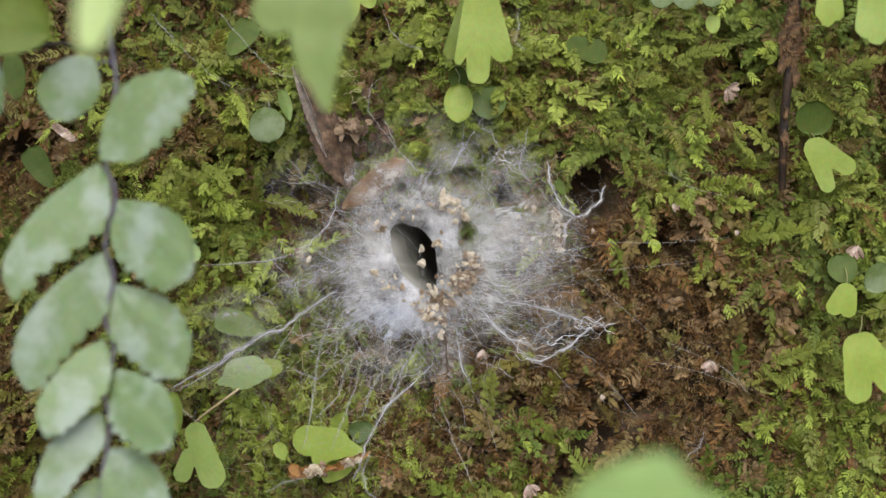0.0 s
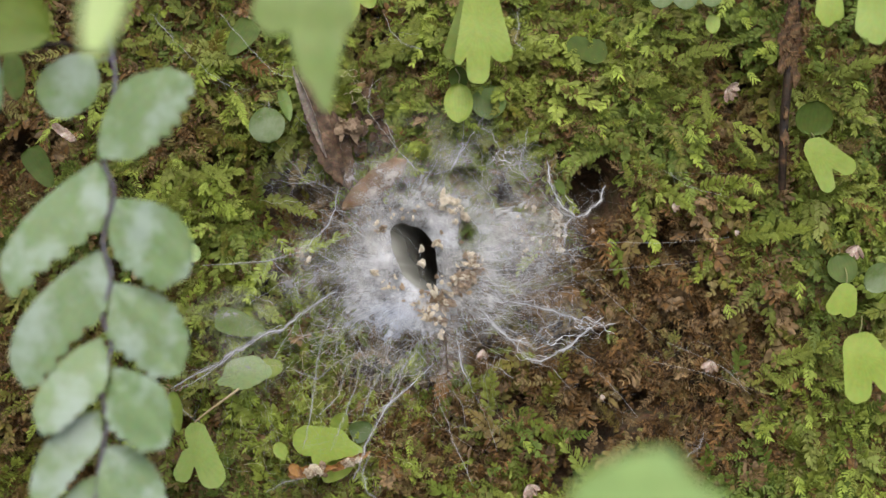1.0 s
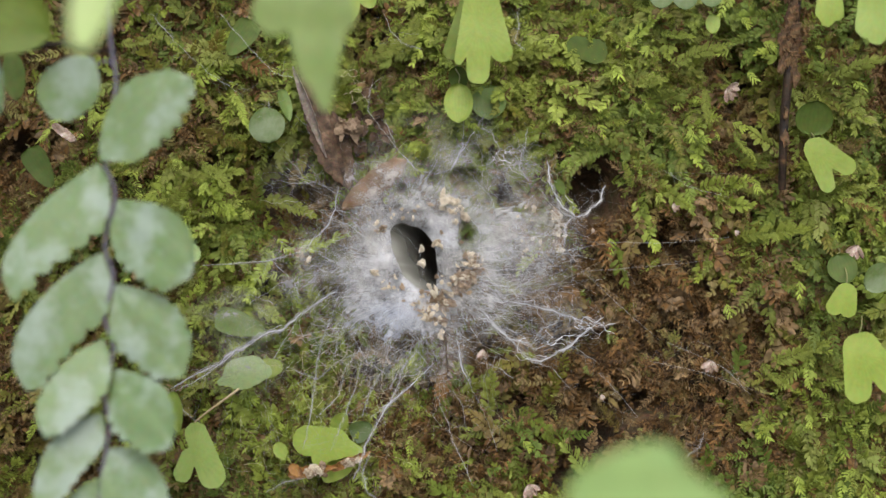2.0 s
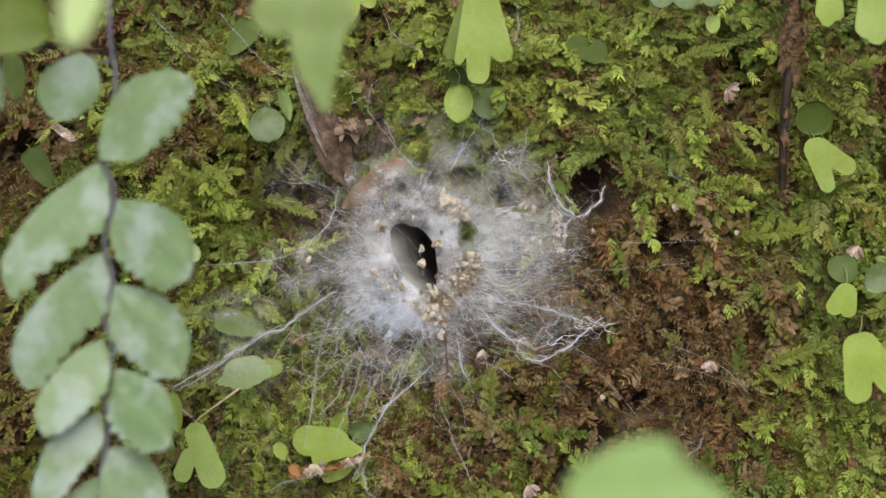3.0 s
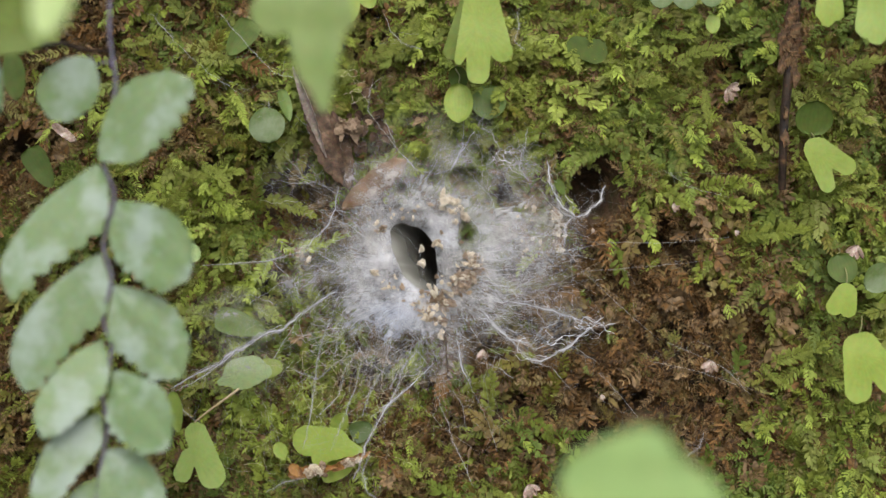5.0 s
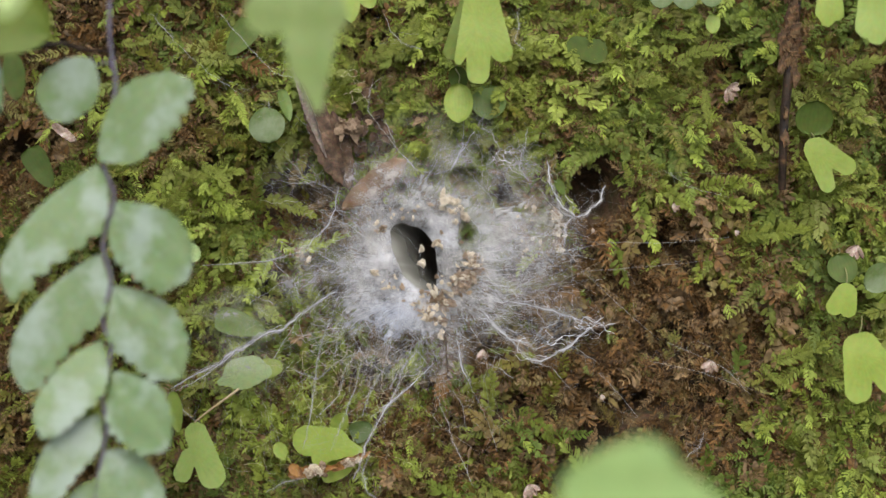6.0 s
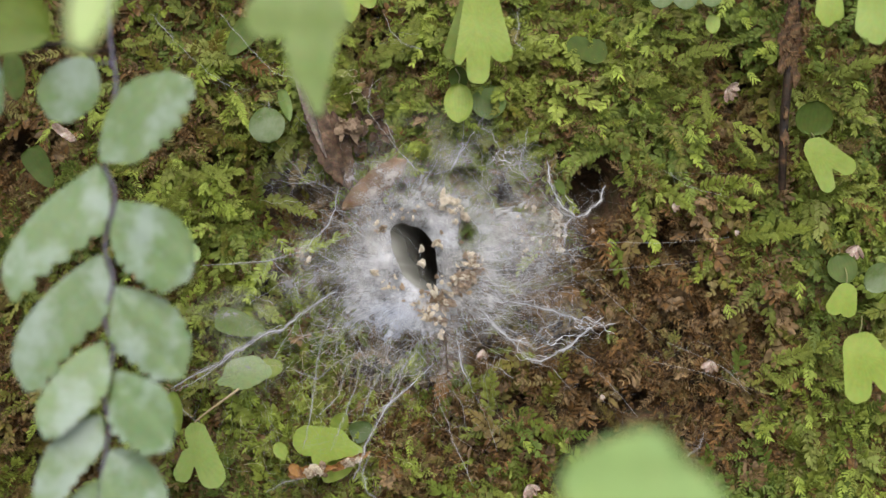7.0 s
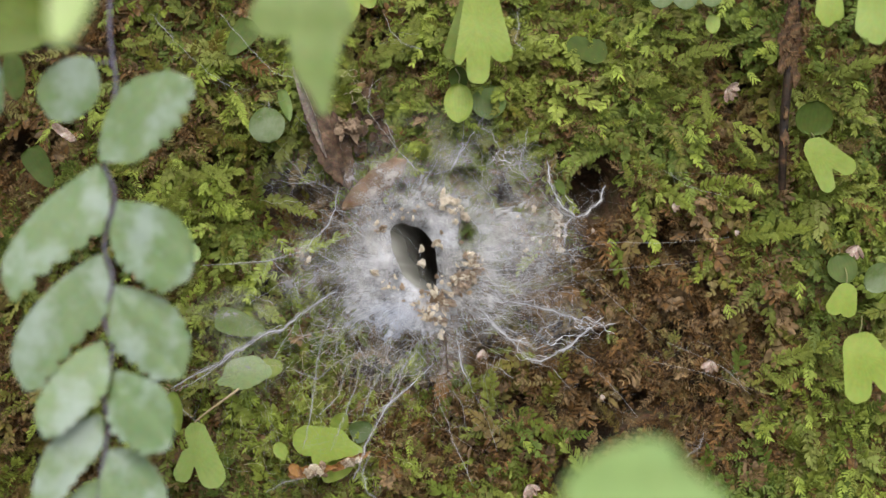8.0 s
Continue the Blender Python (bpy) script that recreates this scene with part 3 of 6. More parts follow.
def cover_keep(u, v):
    k = np.ones_like(u)
    for cu, cv, ru, rv, depth in PITS:
        k = k * (1 - 0.97 * np.exp(-(((u - cu) / ru) ** 4 + ((v - cv) / rv) ** 4)))
    k = k * (1 - 0.98 * np.exp(-(((u - 1040) / 80) ** 4 + ((v - 322) / 80) ** 4)))
    k = k * (1 - 0.6 * blob(u, v, 500, 325, 90, 70))
    return k * (1 - np.exp(-(((u - 745) / 104) ** 4 + ((v - 450) / 128) ** 4)))


def green_keep(u, v):
    return cover_keep(u, v) * np.clip(living_less_shade(u, v) * 1.5 - 0.25, 0.03, 1)


def brown_keep(u, v):
    return cover_keep(u, v) * np.clip(1.3 - living_less_shade(u, v) * 1.05, 0.36, 1)


def green_tone(u, v, rng, n):
    return 0.34 + 0.36 * living_less_shade(u, v) + rng.normal(0, 0.18, n)


def brown_tone(u, v, rng, n):
    shade = rng.choice([0.0, 0.06, 0.12, 0.18, 0.26], n, p=[0.52, 0.18, 0.12, 0.1, 0.08])
    patch = value_noise(u / 60 + 4, v / 60 + 4, 303)
    shade = np.where((patch < 0.42) & (rng.random(n) < 0.7), 0.0, shade)
    return np.abs(shade + rng.normal(0, 0.018, n)) + 0.1 * np.clip(living_less_shade(u, v), 0, 1) ** 2


SHOOTS = [shoot_template(13 + k % 4, 1.0, 0.125 + 0.02 * (k % 3), 0.16 - 0.07 * (k % 5), k, 0.62 + 0.1 * (k % 3)) for k in range(10)]
RAGS = [shoot_template(4 + k % 3, 1.0, 0.42 + 0.08 * (k % 3), -0.5 + 0.25 * (k % 5), 40 + k, 0.55 + 0.12 * (k % 3)) for k in range(8)]
CURLS = [shoot_template(6 + k % 3, 1.7, 0.44, -0.45 + 0.3 * (k % 4), 90 + k, 0.6) for k in range(6)]
TUFTS = [shoot_template(4, 0.8, 0.62, 0.1 + 0.15 * k, 70 + k, 0.5, 0.72) for k in range(4)]

scatter("moss_underlayer", 2100, 1, SHOOTS, (45, 95), lambda u, v, r, n: green_tone(u, v, r, n) - 0.24, (-0.0015, 0.0005), (0, 25),
        "dull olive moss shoots lying flat on the soil", "moss", keep=cover_keep)
scatter("dead_moss_litter", 9000, 2, RAGS + CURLS, (11, 34), brown_tone, (0.0, 0.0035), (0, 45),
        "brown withered moss and leaf scraps on the bank", "leaf litter", keep=brown_keep, hang=0.3, grey=0.15)
scatter("moss_carpet", 3300, 3, SHOOTS, (46, 118), green_tone, (0.0, 0.004), (0, 34),
        "feathery green moss shoots covering the bank", "moss", keep=green_keep)
LONG = [shoot_template(19 + k % 3, 1.0, 0.13 + 0.015 * (k % 3), 0.08 - 0.05 * (k % 3), 130 + k, 0.68) for k in range(5)]
BROAD = [shoot_template(10 + k % 3, 1.0, 0.2 + 0.03 * (k % 3), 0.1 - 0.07 * (k % 4), 110 + k, 0.6) for k in range(5)]
scatter("broad_moss", 900, 6, BROAD, (30, 62), lambda u, v, r, n: green_tone(u, v, r, n) - 0.04, (0.0005, 0.004), (0, 30),
        "leafy moss shoots with broad soft leaflets", "moss", keep=lambda u, v: green_keep(u, v) * np.clip(1.2 - u / 1400, 0.25, 1))


PLUMES = [shoot_template(14 + k % 4, 1.0, 0.16 + 0.02 * (k % 3), 0.12 - 0.06 * (k % 4), 150 + k, 0.66 + 0.08 * (k % 2)) for k in range(6)]
scatter("moss_plumes", 640, 41, PLUMES, (60, 118), lambda u, v, r, n: green_tone(u, v, r, n) + r.uniform(0.06, 0.36, n), (0.002, 0.005), (2, 22),
        "large pale green feathery moss shoots over the carpet", "moss", keep=lambda u, v: green_keep(u, v) ** 2 * (1 - 0.6 * blob(u, v, 735, 455, 240, 200)) * (1 - 0.9 * blob(u, v, 500, 325, 110, 80)), grey=2.4)
scatter("curled_leaf_litter", 620, 42, RAGS, (24, 48), lambda u, v, r, n: r.choice([0.0, 0.06, 0.12, 0.18, 0.3], n, p=[0.2, 0.3, 0.15, 0.2, 0.15]), (0.001, 0.0045), (5, 50),
        "curled tan and rust-brown leaf scraps on bare soil", "leaf litter", keep=lambda u, v: brown_keep(u, v) ** 3, hang=0.4, grey=0.0)


def near_shoots(parent, count, seed):
    """Single shoots that stand out from the carpet, each a piece of its own on a few shared meshes."""
    rng = np.random.default_rng(seed)
    kinds = []
    for k, (tv, tf, ta) in enumerate(SHOOTS):
        for tone in (0.5, 0.66, 0.8):
            n = len(tv)
            me = raw_mesh("shoot", tv, tf, False, None, {"tone": np.clip(tone + rng.normal(0, 0.03, n), 0, 1), "tip": np.clip(ta * 1.6 - 0.75, 0, 1) * 0.8, "hoar": np.full(n, 0.1 * (k % 4))})
            me.materials.append(MOSS)
            kinds.append(me)
    made = 0
    while made < count:
        u, v = rng.uniform(380, 1560), rng.uniform(0, 880)
        if rng.random() > green_keep(np.array([u]), np.array([v]))[0] ** 2 or (530 < u < 1010 and 290 < v < 660):
            continue
        ob = new("shoot", kinds[rng.integers(0, len(kinds))])
        ob.parent = parent
        d = float(relief(np.array([u]), np.array([v]))[0]) + rng.uniform(0.003, 0.0045)
        place = Vector(((u - 784) * U, -d, (441 - v) * U))
        turn = rng.normal(0, 65)
        ob.matrix_basis = Matrix.Translation(place) @ pose(0, 0, 0, 90, 0, 0) @ pose(0, 0, 0, 0, 0, 180 + turn) @ pose(0, 0, 0, rng.uniform(8, 28), rng.uniform(-25, 25), 0) @ Matrix.Scale(rng.uniform(36, 78) * U, 4)
        made += 1


def chosen_shoots(parent):
    """Larger shoots and bright star-shaped tips at their own places: root, tip, tone, grey hoar."""
    rng = np.random.default_rng(19)
    long_ones = [(1185, 122, 1290, 86, 0.74, 0.2), (1168, 62, 1226, 66, 0.85, 0.0), (1250, 158, 1256, 218, 0.66, 0.2), (1302, 228, 1334, 286, 0.72, 0.1), (1532, 158, 1506, 242, 0.7, 0.3), (1478, 142, 1566, 106, 0.8, 0.2), (1310, 424, 1424, 398, 0.72, 0.1),
                 (1362, 642, 1462, 600, 0.7, 0.2), (1350, 640, 1400, 690, 0.66, 0.1), (340, 94, 432, 120, 0.66, 0.6), (404, 164, 440, 228, 0.95, 0.0), (640, 112, 736, 70, 0.6, 0.3), (742, 22, 728, 96, 0.6, 0.2), (212, 74, 290, 66, 0.62, 0.3), (270, 400, 340, 330, 0.62, 0.2)]
    long_ones += [(350, 290, 420, 350, 0.75, 0.2), (300, 300, 370, 312, 0.6, 0.4), (1120, 150, 1180, 140, 0.78, 0.2), (960, 100, 990, 110, 0.7, 0.2), (1440, 350, 1420, 440, 0.6, 0.2), (690, 800, 740, 850, 0.8, 0.1), (470, 350, 560, 380, 0.6, 0.3), (760, 250, 800, 330, 0.6, 0.3)]
    stars = [(1350, 84), (1290, 96), (1324, 136), (1222, 236), (1296, 226), (1416, 506), (1336, 326), (1286, 546), (1430, 740), (1492, 764), (1474, 738), (1492, 796), (1410, 850), (1440, 854), (1352, 768), (990, 70), (1312, 40), (1060, 228), (430, 222), (365, 330), (396, 370), (1080, 430), (1515, 840), (1540, 760), (925, 790), (660, 850), (505, 800), (1150, 90)]
    todo = [(LONG, math.hypot(c - a, e - b), a, b, math.degrees(math.atan2(c - a, e - b)), tone, hoar) for a, b, c, e, tone, hoar in long_ones]
    todo += [(TUFTS, rng.uniform(20, 30), a, b - 8, rng.uniform(-70, 70), 0.96, 0.0) for a, b in stars]
    for k, (family, size, u, v, turn, tone, hoar) in enumerate(todo):
        tv, tf, ta = family[k % len(family)]
        n = len(tv)
        me = raw_mesh("shoot", tv, tf, False, None, {"tone": np.clip(tone + rng.normal(0, 0.03, n), 0, 1), "tip": np.clip(ta * 1.6 - 0.75, 0, 1) * 0.8, "hoar": np.full(n, hoar)})
        ob = link_mesh("shoot", me, MOSS, parent)
        place = at(u, v, 0.0035 if family is LONG else 0.005)
        ob.matrix_basis = Matrix.Translation(place) @ pose(0, 0, 0, 90, 0, 0) @ pose(0, 0, 0, 0, 0, 180 + turn) @ pose(0, 0, 0, rng.uniform(4, 14), rng.uniform(-15, 15), 0) @ Matrix.Scale(size * U, 4)


scatter("moss_carpet", 140, 24, SHOOTS, (34, 76), lambda u, v, r, n: 0.76 + r.normal(0, 0.18, n), (0.003, 0.006), (4, 34),
        "feathery green moss shoots below the web", "moss", spread=(375, 640, 500, 890), keep=cover_keep, grey=3.0)
scatter("moss_carpet", 90, 26, SHOOTS, (22, 40), lambda u, v, r, n: 0.6 + r.normal(0, 0.1, n), (0.008, 0.0115), (4, 20),
        "feathery green moss shoots behind the web", "moss", spread=(806, 862, 360, 446), keep=lambda u, v: np.ones_like(u))
scatter("moss_carpet", 560, 25, SHOOTS, (30, 66), lambda u, v, r, n: 0.66 + r.normal(0, 0.12, n), (0.002, 0.0045), (4, 30),
        "feathery green moss shoots above the web", "moss", spread=(620, 1260, 20, 320), keep=cover_keep, grey=2.2)
chosen_shoots(bpy.data.objects["moss_carpet"])
near_shoots(bpy.data.objects["moss_carpet"], 220, 15)
scatter("moss_scraps", 2200, 27, CURLS + TUFTS, (8, 20), lambda u, v, r, n: np.where(r.random(n) < 0.42, brown_tone(u, v, r, n), green_tone(u, v, r, n) + 0.03), (0.0025, 0.0052), (0, 50),
        "small torn leaflets, green and brown, over the moss", "leaf litter", keep=cover_keep, hang=0.3)
scatter("moss_scraps", 420, 30, RAGS + CURLS, (9, 20), lambda u, v, r, n: r.choice([0.06, 0.18, 0.3, 0.6, 0.8], n), (0.003, 0.0055), (0, 45),
        "pale torn leaflets over the moss above the web", "leaf litter", spread=(620, 1300, 20, 320), keep=cover_keep, hang=0.3)
scatter("moss_scraps", 720, 28, RAGS + CURLS, (10, 24), lambda u, v, r, n: r.choice([0.18, 0.3, 0.7, 0.85], n), (0.003, 0.006), (0, 45),
        "pale torn leaflets over the moss below the web", "leaf litter", spread=(385, 760, 640, 890), keep=cover_keep, hang=0.3)
scatter("moss_tips", 110, 29, TUFTS, (18, 34), lambda u, v, r, n: r.uniform(0.75, 1.0, n), (0.005, 0.0075), (10, 50),
        "bright young moss tips below the web", "moss", spread=(375, 660, 590, 890), keep=cover_keep)
scatter("moss_tips", 1300, 4, TUFTS, (16, 34), lambda u, v, r, n: green_tone(u, v, r, n) + 0.22, (0.0035, 0.0065), (10, 60),
        "bright yellow-green young moss tips", "moss", keep=lambda u, v: green_keep(u, v) ** 1.5)


# ---- the spider's web ----
RIM = (735, 453, 35, 64, 25)  # centre, half width, half height and lean of the mouth


def rim_point(angle, grow=1.0):
    cu, cv, a, b, lean = RIM
    grow = grow * (1 + 0.05 * np.cos(3 * angle + 0.5) + 0.035 * np.cos(4 * angle + 1.2) + 0.015 * np.cos(9 * angle))
    x, y = a * grow * np.cos(angle), b * grow * np.sin(angle)
    c, s = math.cos(radians(-lean)), math.sin(radians(-lean))
    return cu + x * c - y * s, cv + x * s + y * c


def outer_radius(angle):
    """The reach of the sheet round the mouth (angle 0 to the right, a quarter turn is down)."""
    r = 195 + 30 * np.cos(angle) + 14 * np.sin(3 * angle + 0.6) + 18 * np.sin(5 * angle + 2.0) + 10 * np.sin(11 * angle)
    r = r - 45 * np.exp(-((angle - 4.71) / 0.5) ** 2) + 55 * np.exp(-((angle - 6.1) / 0.3) ** 2)
    return r


def web_depth(u, v):
    r = np.hypot((u - 740) / 200, (v - 455) / 165)
    return 0.0045 + 0.0035 * np.exp(-(r * 1.1) ** 2) + 0.0014 * (value_noise(u / 40 + 4, v / 40 + 4, 31) - 0.5) - 0.0018 * np.clip(r - 0.8, 0, 1)


def sheet_cover(u, v, a, share, seed):
    """How closely the silk lies: dense near the mouth, breaking up into hairs toward the edge."""
    c = 0.74 * np.clip(1.05 - share, 0, 1) ** 0.9
    c = c * (0.35 + 0.6 * value_noise(u / 46 + 2, v / 46 + 2, 33 + seed) + 0.55 * value_noise(u / 15 + 2, v / 15 + 2, 36 + seed))
    for cu, cv, ru, rv, k in ((688, 562, 62, 54, 0.9), (780, 560, 60, 40, 0.25), (797, 425, 13, 42, 0.8), (880, 430, 45, 60, 0.06), (645, 480, 45, 50, 0.3), (826, 415, 22, 34, -0.75), (815, 490, 32, 46, -0.25),
                              (660, 330, 60, 30, -0.15), (780, 595, 26, 30, -0.25), (945, 490, 34, 40, -0.3), (950, 400, 60, 60, 0.12), (890, 340, 50, 40, 0.2), (610, 420, 30, 24, -0.25), (600, 560, 30, 20, -0.25), (900, 310, 40, 24, -0.25)):
        c = c + k * blob(u, v, cu, cv, ru, rv)
    seam = np.minimum(a, 2 * math.pi - a)
    seam = seam + 0.16 * (value_noise(u / 24 + 6, v / 24 + 6, 47 + seed) - 0.5) + 0.05 * (value_noise(u / 8 + 6, v / 8 + 6, 48 + seed) - 0.5)
    hair = 0.35 * value_noise(u / 11 + 1, v / 11 + 1, 49 + seed) + 0.35 * value_noise(seam * 60 + 3, share * 2.5 + seed, 41 + seed) + 0.3 * value_noise(seam * 19 + 3, share * 2.0 + seed, 44 + seed)
    return np.clip(c, 0, 1) * np.clip(3.8 * (hair - 0.95 * share) + 1.0, 0, 1)


def build_sheet(web, lift, seed, strength):
    na, nr = 1080, 64
    ang = np.linspace(0, 2 * math.pi, na, endpoint=False)
    share = np.linspace(0, 1, nr) ** 0.9
    aa, ss = np.meshgrid(ang, share, indexing="ij")
    iu, iv = rim_point(aa)
    ou, ov = 735 + 1.12 * outer_radius(aa) * np.cos(aa), 455 + outer_radius(aa) * 0.98 * np.sin(aa)
    uu, vv = iu + (ou - iu) * ss, iv + (ov - iv) * ss
    dd = web_depth(uu, vv) + lift - 0.0025 * np.exp(-ss * 14) + 0.0006 * (value_noise(uu / 14 + 3, vv / 14 + 3, 50 + seed) - 0.5)
    k = (REACH - dd) / REACH
    verts = np.stack([(uu - 784) * U * k, -dd, (441 - vv) * U * k], -1).reshape(-1, 3)
    i, j = np.meshgrid(np.arange(na), np.arange(nr - 1), indexing="ij")
    i2 = (i + 1) % na
    f = np.stack([i * nr + j, i2 * nr + j, i2 * nr + j + 1, i * nr + j + 1], -1).reshape(-1, 4)
    uv = np.stack([uu / 1000 + seed * 0.37 + 0.012 * value_noise(uu / 40 + 1, vv / 40 + 1, 60 + seed), vv / 1000 + seed * 0.21], -1).reshape(-1, 2)
    # the fibres are combed outward from the mouth
    swirl = aa + 0.5 * (value_noise(uu / 80 + 3, vv / 80 + 3, 51 + seed) - 0.5) + 0.16 * (value_noise(uu / 26 + 3, vv / 26 + 3, 53 + seed) - 0.5)
    turn = swirl / (2 * math.pi) * 64
    comb = 0.3 * value_noise(turn * 2, ss * 3 + 9, 54 + seed) + 0.35 * value_noise(turn * 5, ss * 4 + 5, 55 + seed) + 0.35 * value_noise(turn * 9, ss * 6 + 2, 56 + seed)
    cover = sheet_cover(uu, vv, aa, ss, seed) * (1 + np.clip(1.6 * ss, 0.12, 1) * (np.clip(0.45 + 1.05 * comb, 0, 2) - 1))
    blue = np.clip(blob(uu, vv, 685, 570, 70, 60) + 0.5 * value_noise(uu / 60 + 2, vv / 60 + 2, 57 + seed) - 0.1, 0, 1)
    me = raw_mesh("sheet", verts, f, True, uv, {"cover": strength * cover.ravel(), "blue": blue.ravel()})
    return link_mesh("sheet", me, SHEET, web, "hazy white silk sheet")


def build_veil(web, cu, cv, ru, rv, cover, d):
    """A thin film of stray silk beside the sheet."""
    na, nr = 128, 26
    ang, share = np.linspace(0, 2 * math.pi, na, endpoint=False), np.linspace(0, 1, nr)
    aa, ss = np.meshgrid(ang, share, indexing="ij")
    uu, vv = cu + ru * ss * np.cos(aa), cv + rv * ss * np.sin(aa)
    dd = d + 0.0016 * (value_noise(uu / 40 + 8, vv / 40 + 8, 81) - 0.5)
    k = (REACH - dd) / REACH
    verts = np.stack([(uu - 784) * U * k, -dd, (441 - vv) * U * k], -1).reshape(-1, 3)
    i, j = np.meshgrid(np.arange(na), np.arange(nr - 1), indexing="ij")
    i2 = (i + 1) % na
    f = np.stack([i * nr + j, i2 * nr + j, i2 * nr + j + 1, i * nr + j + 1], -1).reshape(-1, 4)
    thin = cover * (1 - ss ** 1.6) * np.clip(2.2 * value_noise(uu / 34 + 4, vv / 34 + 4, 83) - 0.45, 0, 1)
    me = raw_mesh("veil", verts, f, True, np.stack([uu / 1000 + 0.7, vv / 1000], -1).reshape(-1, 2), {"cover": thin.ravel()})
    return link_mesh("veil", me, SHEET, web, "thin film of stray silk")


def build_funnel(web):
    """The tube that leads from the mouth back into the bank, bending away to one side."""
    na, nr = 64, 24
    ang = np.linspace(0, 2 * math.pi, na, endpoint=False)
    depth = np.linspace(0, 1, nr)
    aa, ss = np.meshgrid(ang, depth, indexing="ij")
    u, v = rim_point(aa, 1 - 0.25 * ss)
    u, v = u + 86 * ss ** 0.95, v + 16 * ss
    dd = 0.0055 - 0.024 * ss ** 1.5
    verts = np.stack([(u - 784) * U, -dd, (441 - v) * U], -1).reshape(-1, 3)
    i, j = np.meshgrid(np.arange(na), np.arange(nr - 1), indexing="ij")
    i2 = (i + 1) % na
    f = np.stack([i * nr + j, i2 * nr + j, i2 * nr + j + 1, i * nr + j + 1], -1).reshape(-1, 4)
    # cover, dense on the left and thinning inward, paints the tube's light and shade
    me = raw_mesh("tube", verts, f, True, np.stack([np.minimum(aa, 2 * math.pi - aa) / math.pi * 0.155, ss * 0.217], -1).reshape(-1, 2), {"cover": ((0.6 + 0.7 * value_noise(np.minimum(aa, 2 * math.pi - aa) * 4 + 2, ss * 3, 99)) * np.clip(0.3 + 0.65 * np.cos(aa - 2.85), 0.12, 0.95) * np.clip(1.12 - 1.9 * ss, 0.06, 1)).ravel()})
    return link_mesh("tube", me, SHADED_LINING, web, "silk tube leading into the bank, its shade painted grey")


def slack(a, b, rng, sag, n=10, kink=0.0):
    """A loose thread from a to b."""
    a, b = np.array(a), np.array(b)
    t = np.linspace(0, 1, n)[:, None]
    span = np.linalg.norm(b - a)
    off = rng.normal(0, 1, 3) * span * sag
    line = a + (b - a) * t + off * (4 * t * (1 - t))
    if kink:
        line[1:-1] += rng.normal(0, kink * span, (n - 2, 3))
    return line


def crinkle(line, size, wave):
    """The same thread, kinked: offsets of about size over a length of wave, both in plan units."""
    run = np.concatenate([[0], np.cumsum(np.linalg.norm(np.diff(line, axis=0), axis=1))]) / (wave * U)
    hold = np.minimum(1, np.minimum(np.arange(len(line)), np.arange(len(line))[::-1]) / 2)
    key = float(abs(line[0, 0] * 7919 + line[0, 2] * 5413 + line[-1, 0] * 3571)) * 1000 % 400
    off = [value_noise(run + key + 37 * i, np.full(len(line), key * 0.37 + 11 * i), 90 + i) - 0.5 for i in range(3)]
    fine = [value_noise(run * 2.7 + key + 53 * i, np.full(len(line), key * 0.61 + 7 * i), 95 + i) - 0.5 for i in range(3)]
    return line + (np.stack(off, -1) * 1.7 + np.stack(fine, -1) * 0.8) * np.array([1, 0.4, 1]) * (size * U * hold)[:, None]


def off_mouth(line):
    """True where a thread keeps clear of the mouth."""
    line = np.asarray(line)
    k = (REACH + line[:, 1]) / REACH
    du, dv = 784 + line[:, 0] / (U * k) - RIM[0], 441 - line[:, 2] / (U * k) - RIM[1]
    c, s = math.cos(radians(RIM[4])), math.sin(radians(RIM[4]))
    x, y = du * c - dv * s, du * s + dv * c
    ring = ((du + RIM[0] - 825) / 20) ** 2 + ((dv + RIM[1] - 404) / 34) ** 2
    return bool(((x / RIM[2]) ** 2 + (y / RIM[3]) ** 2).min() > 0.95 and ring.min() > 1)


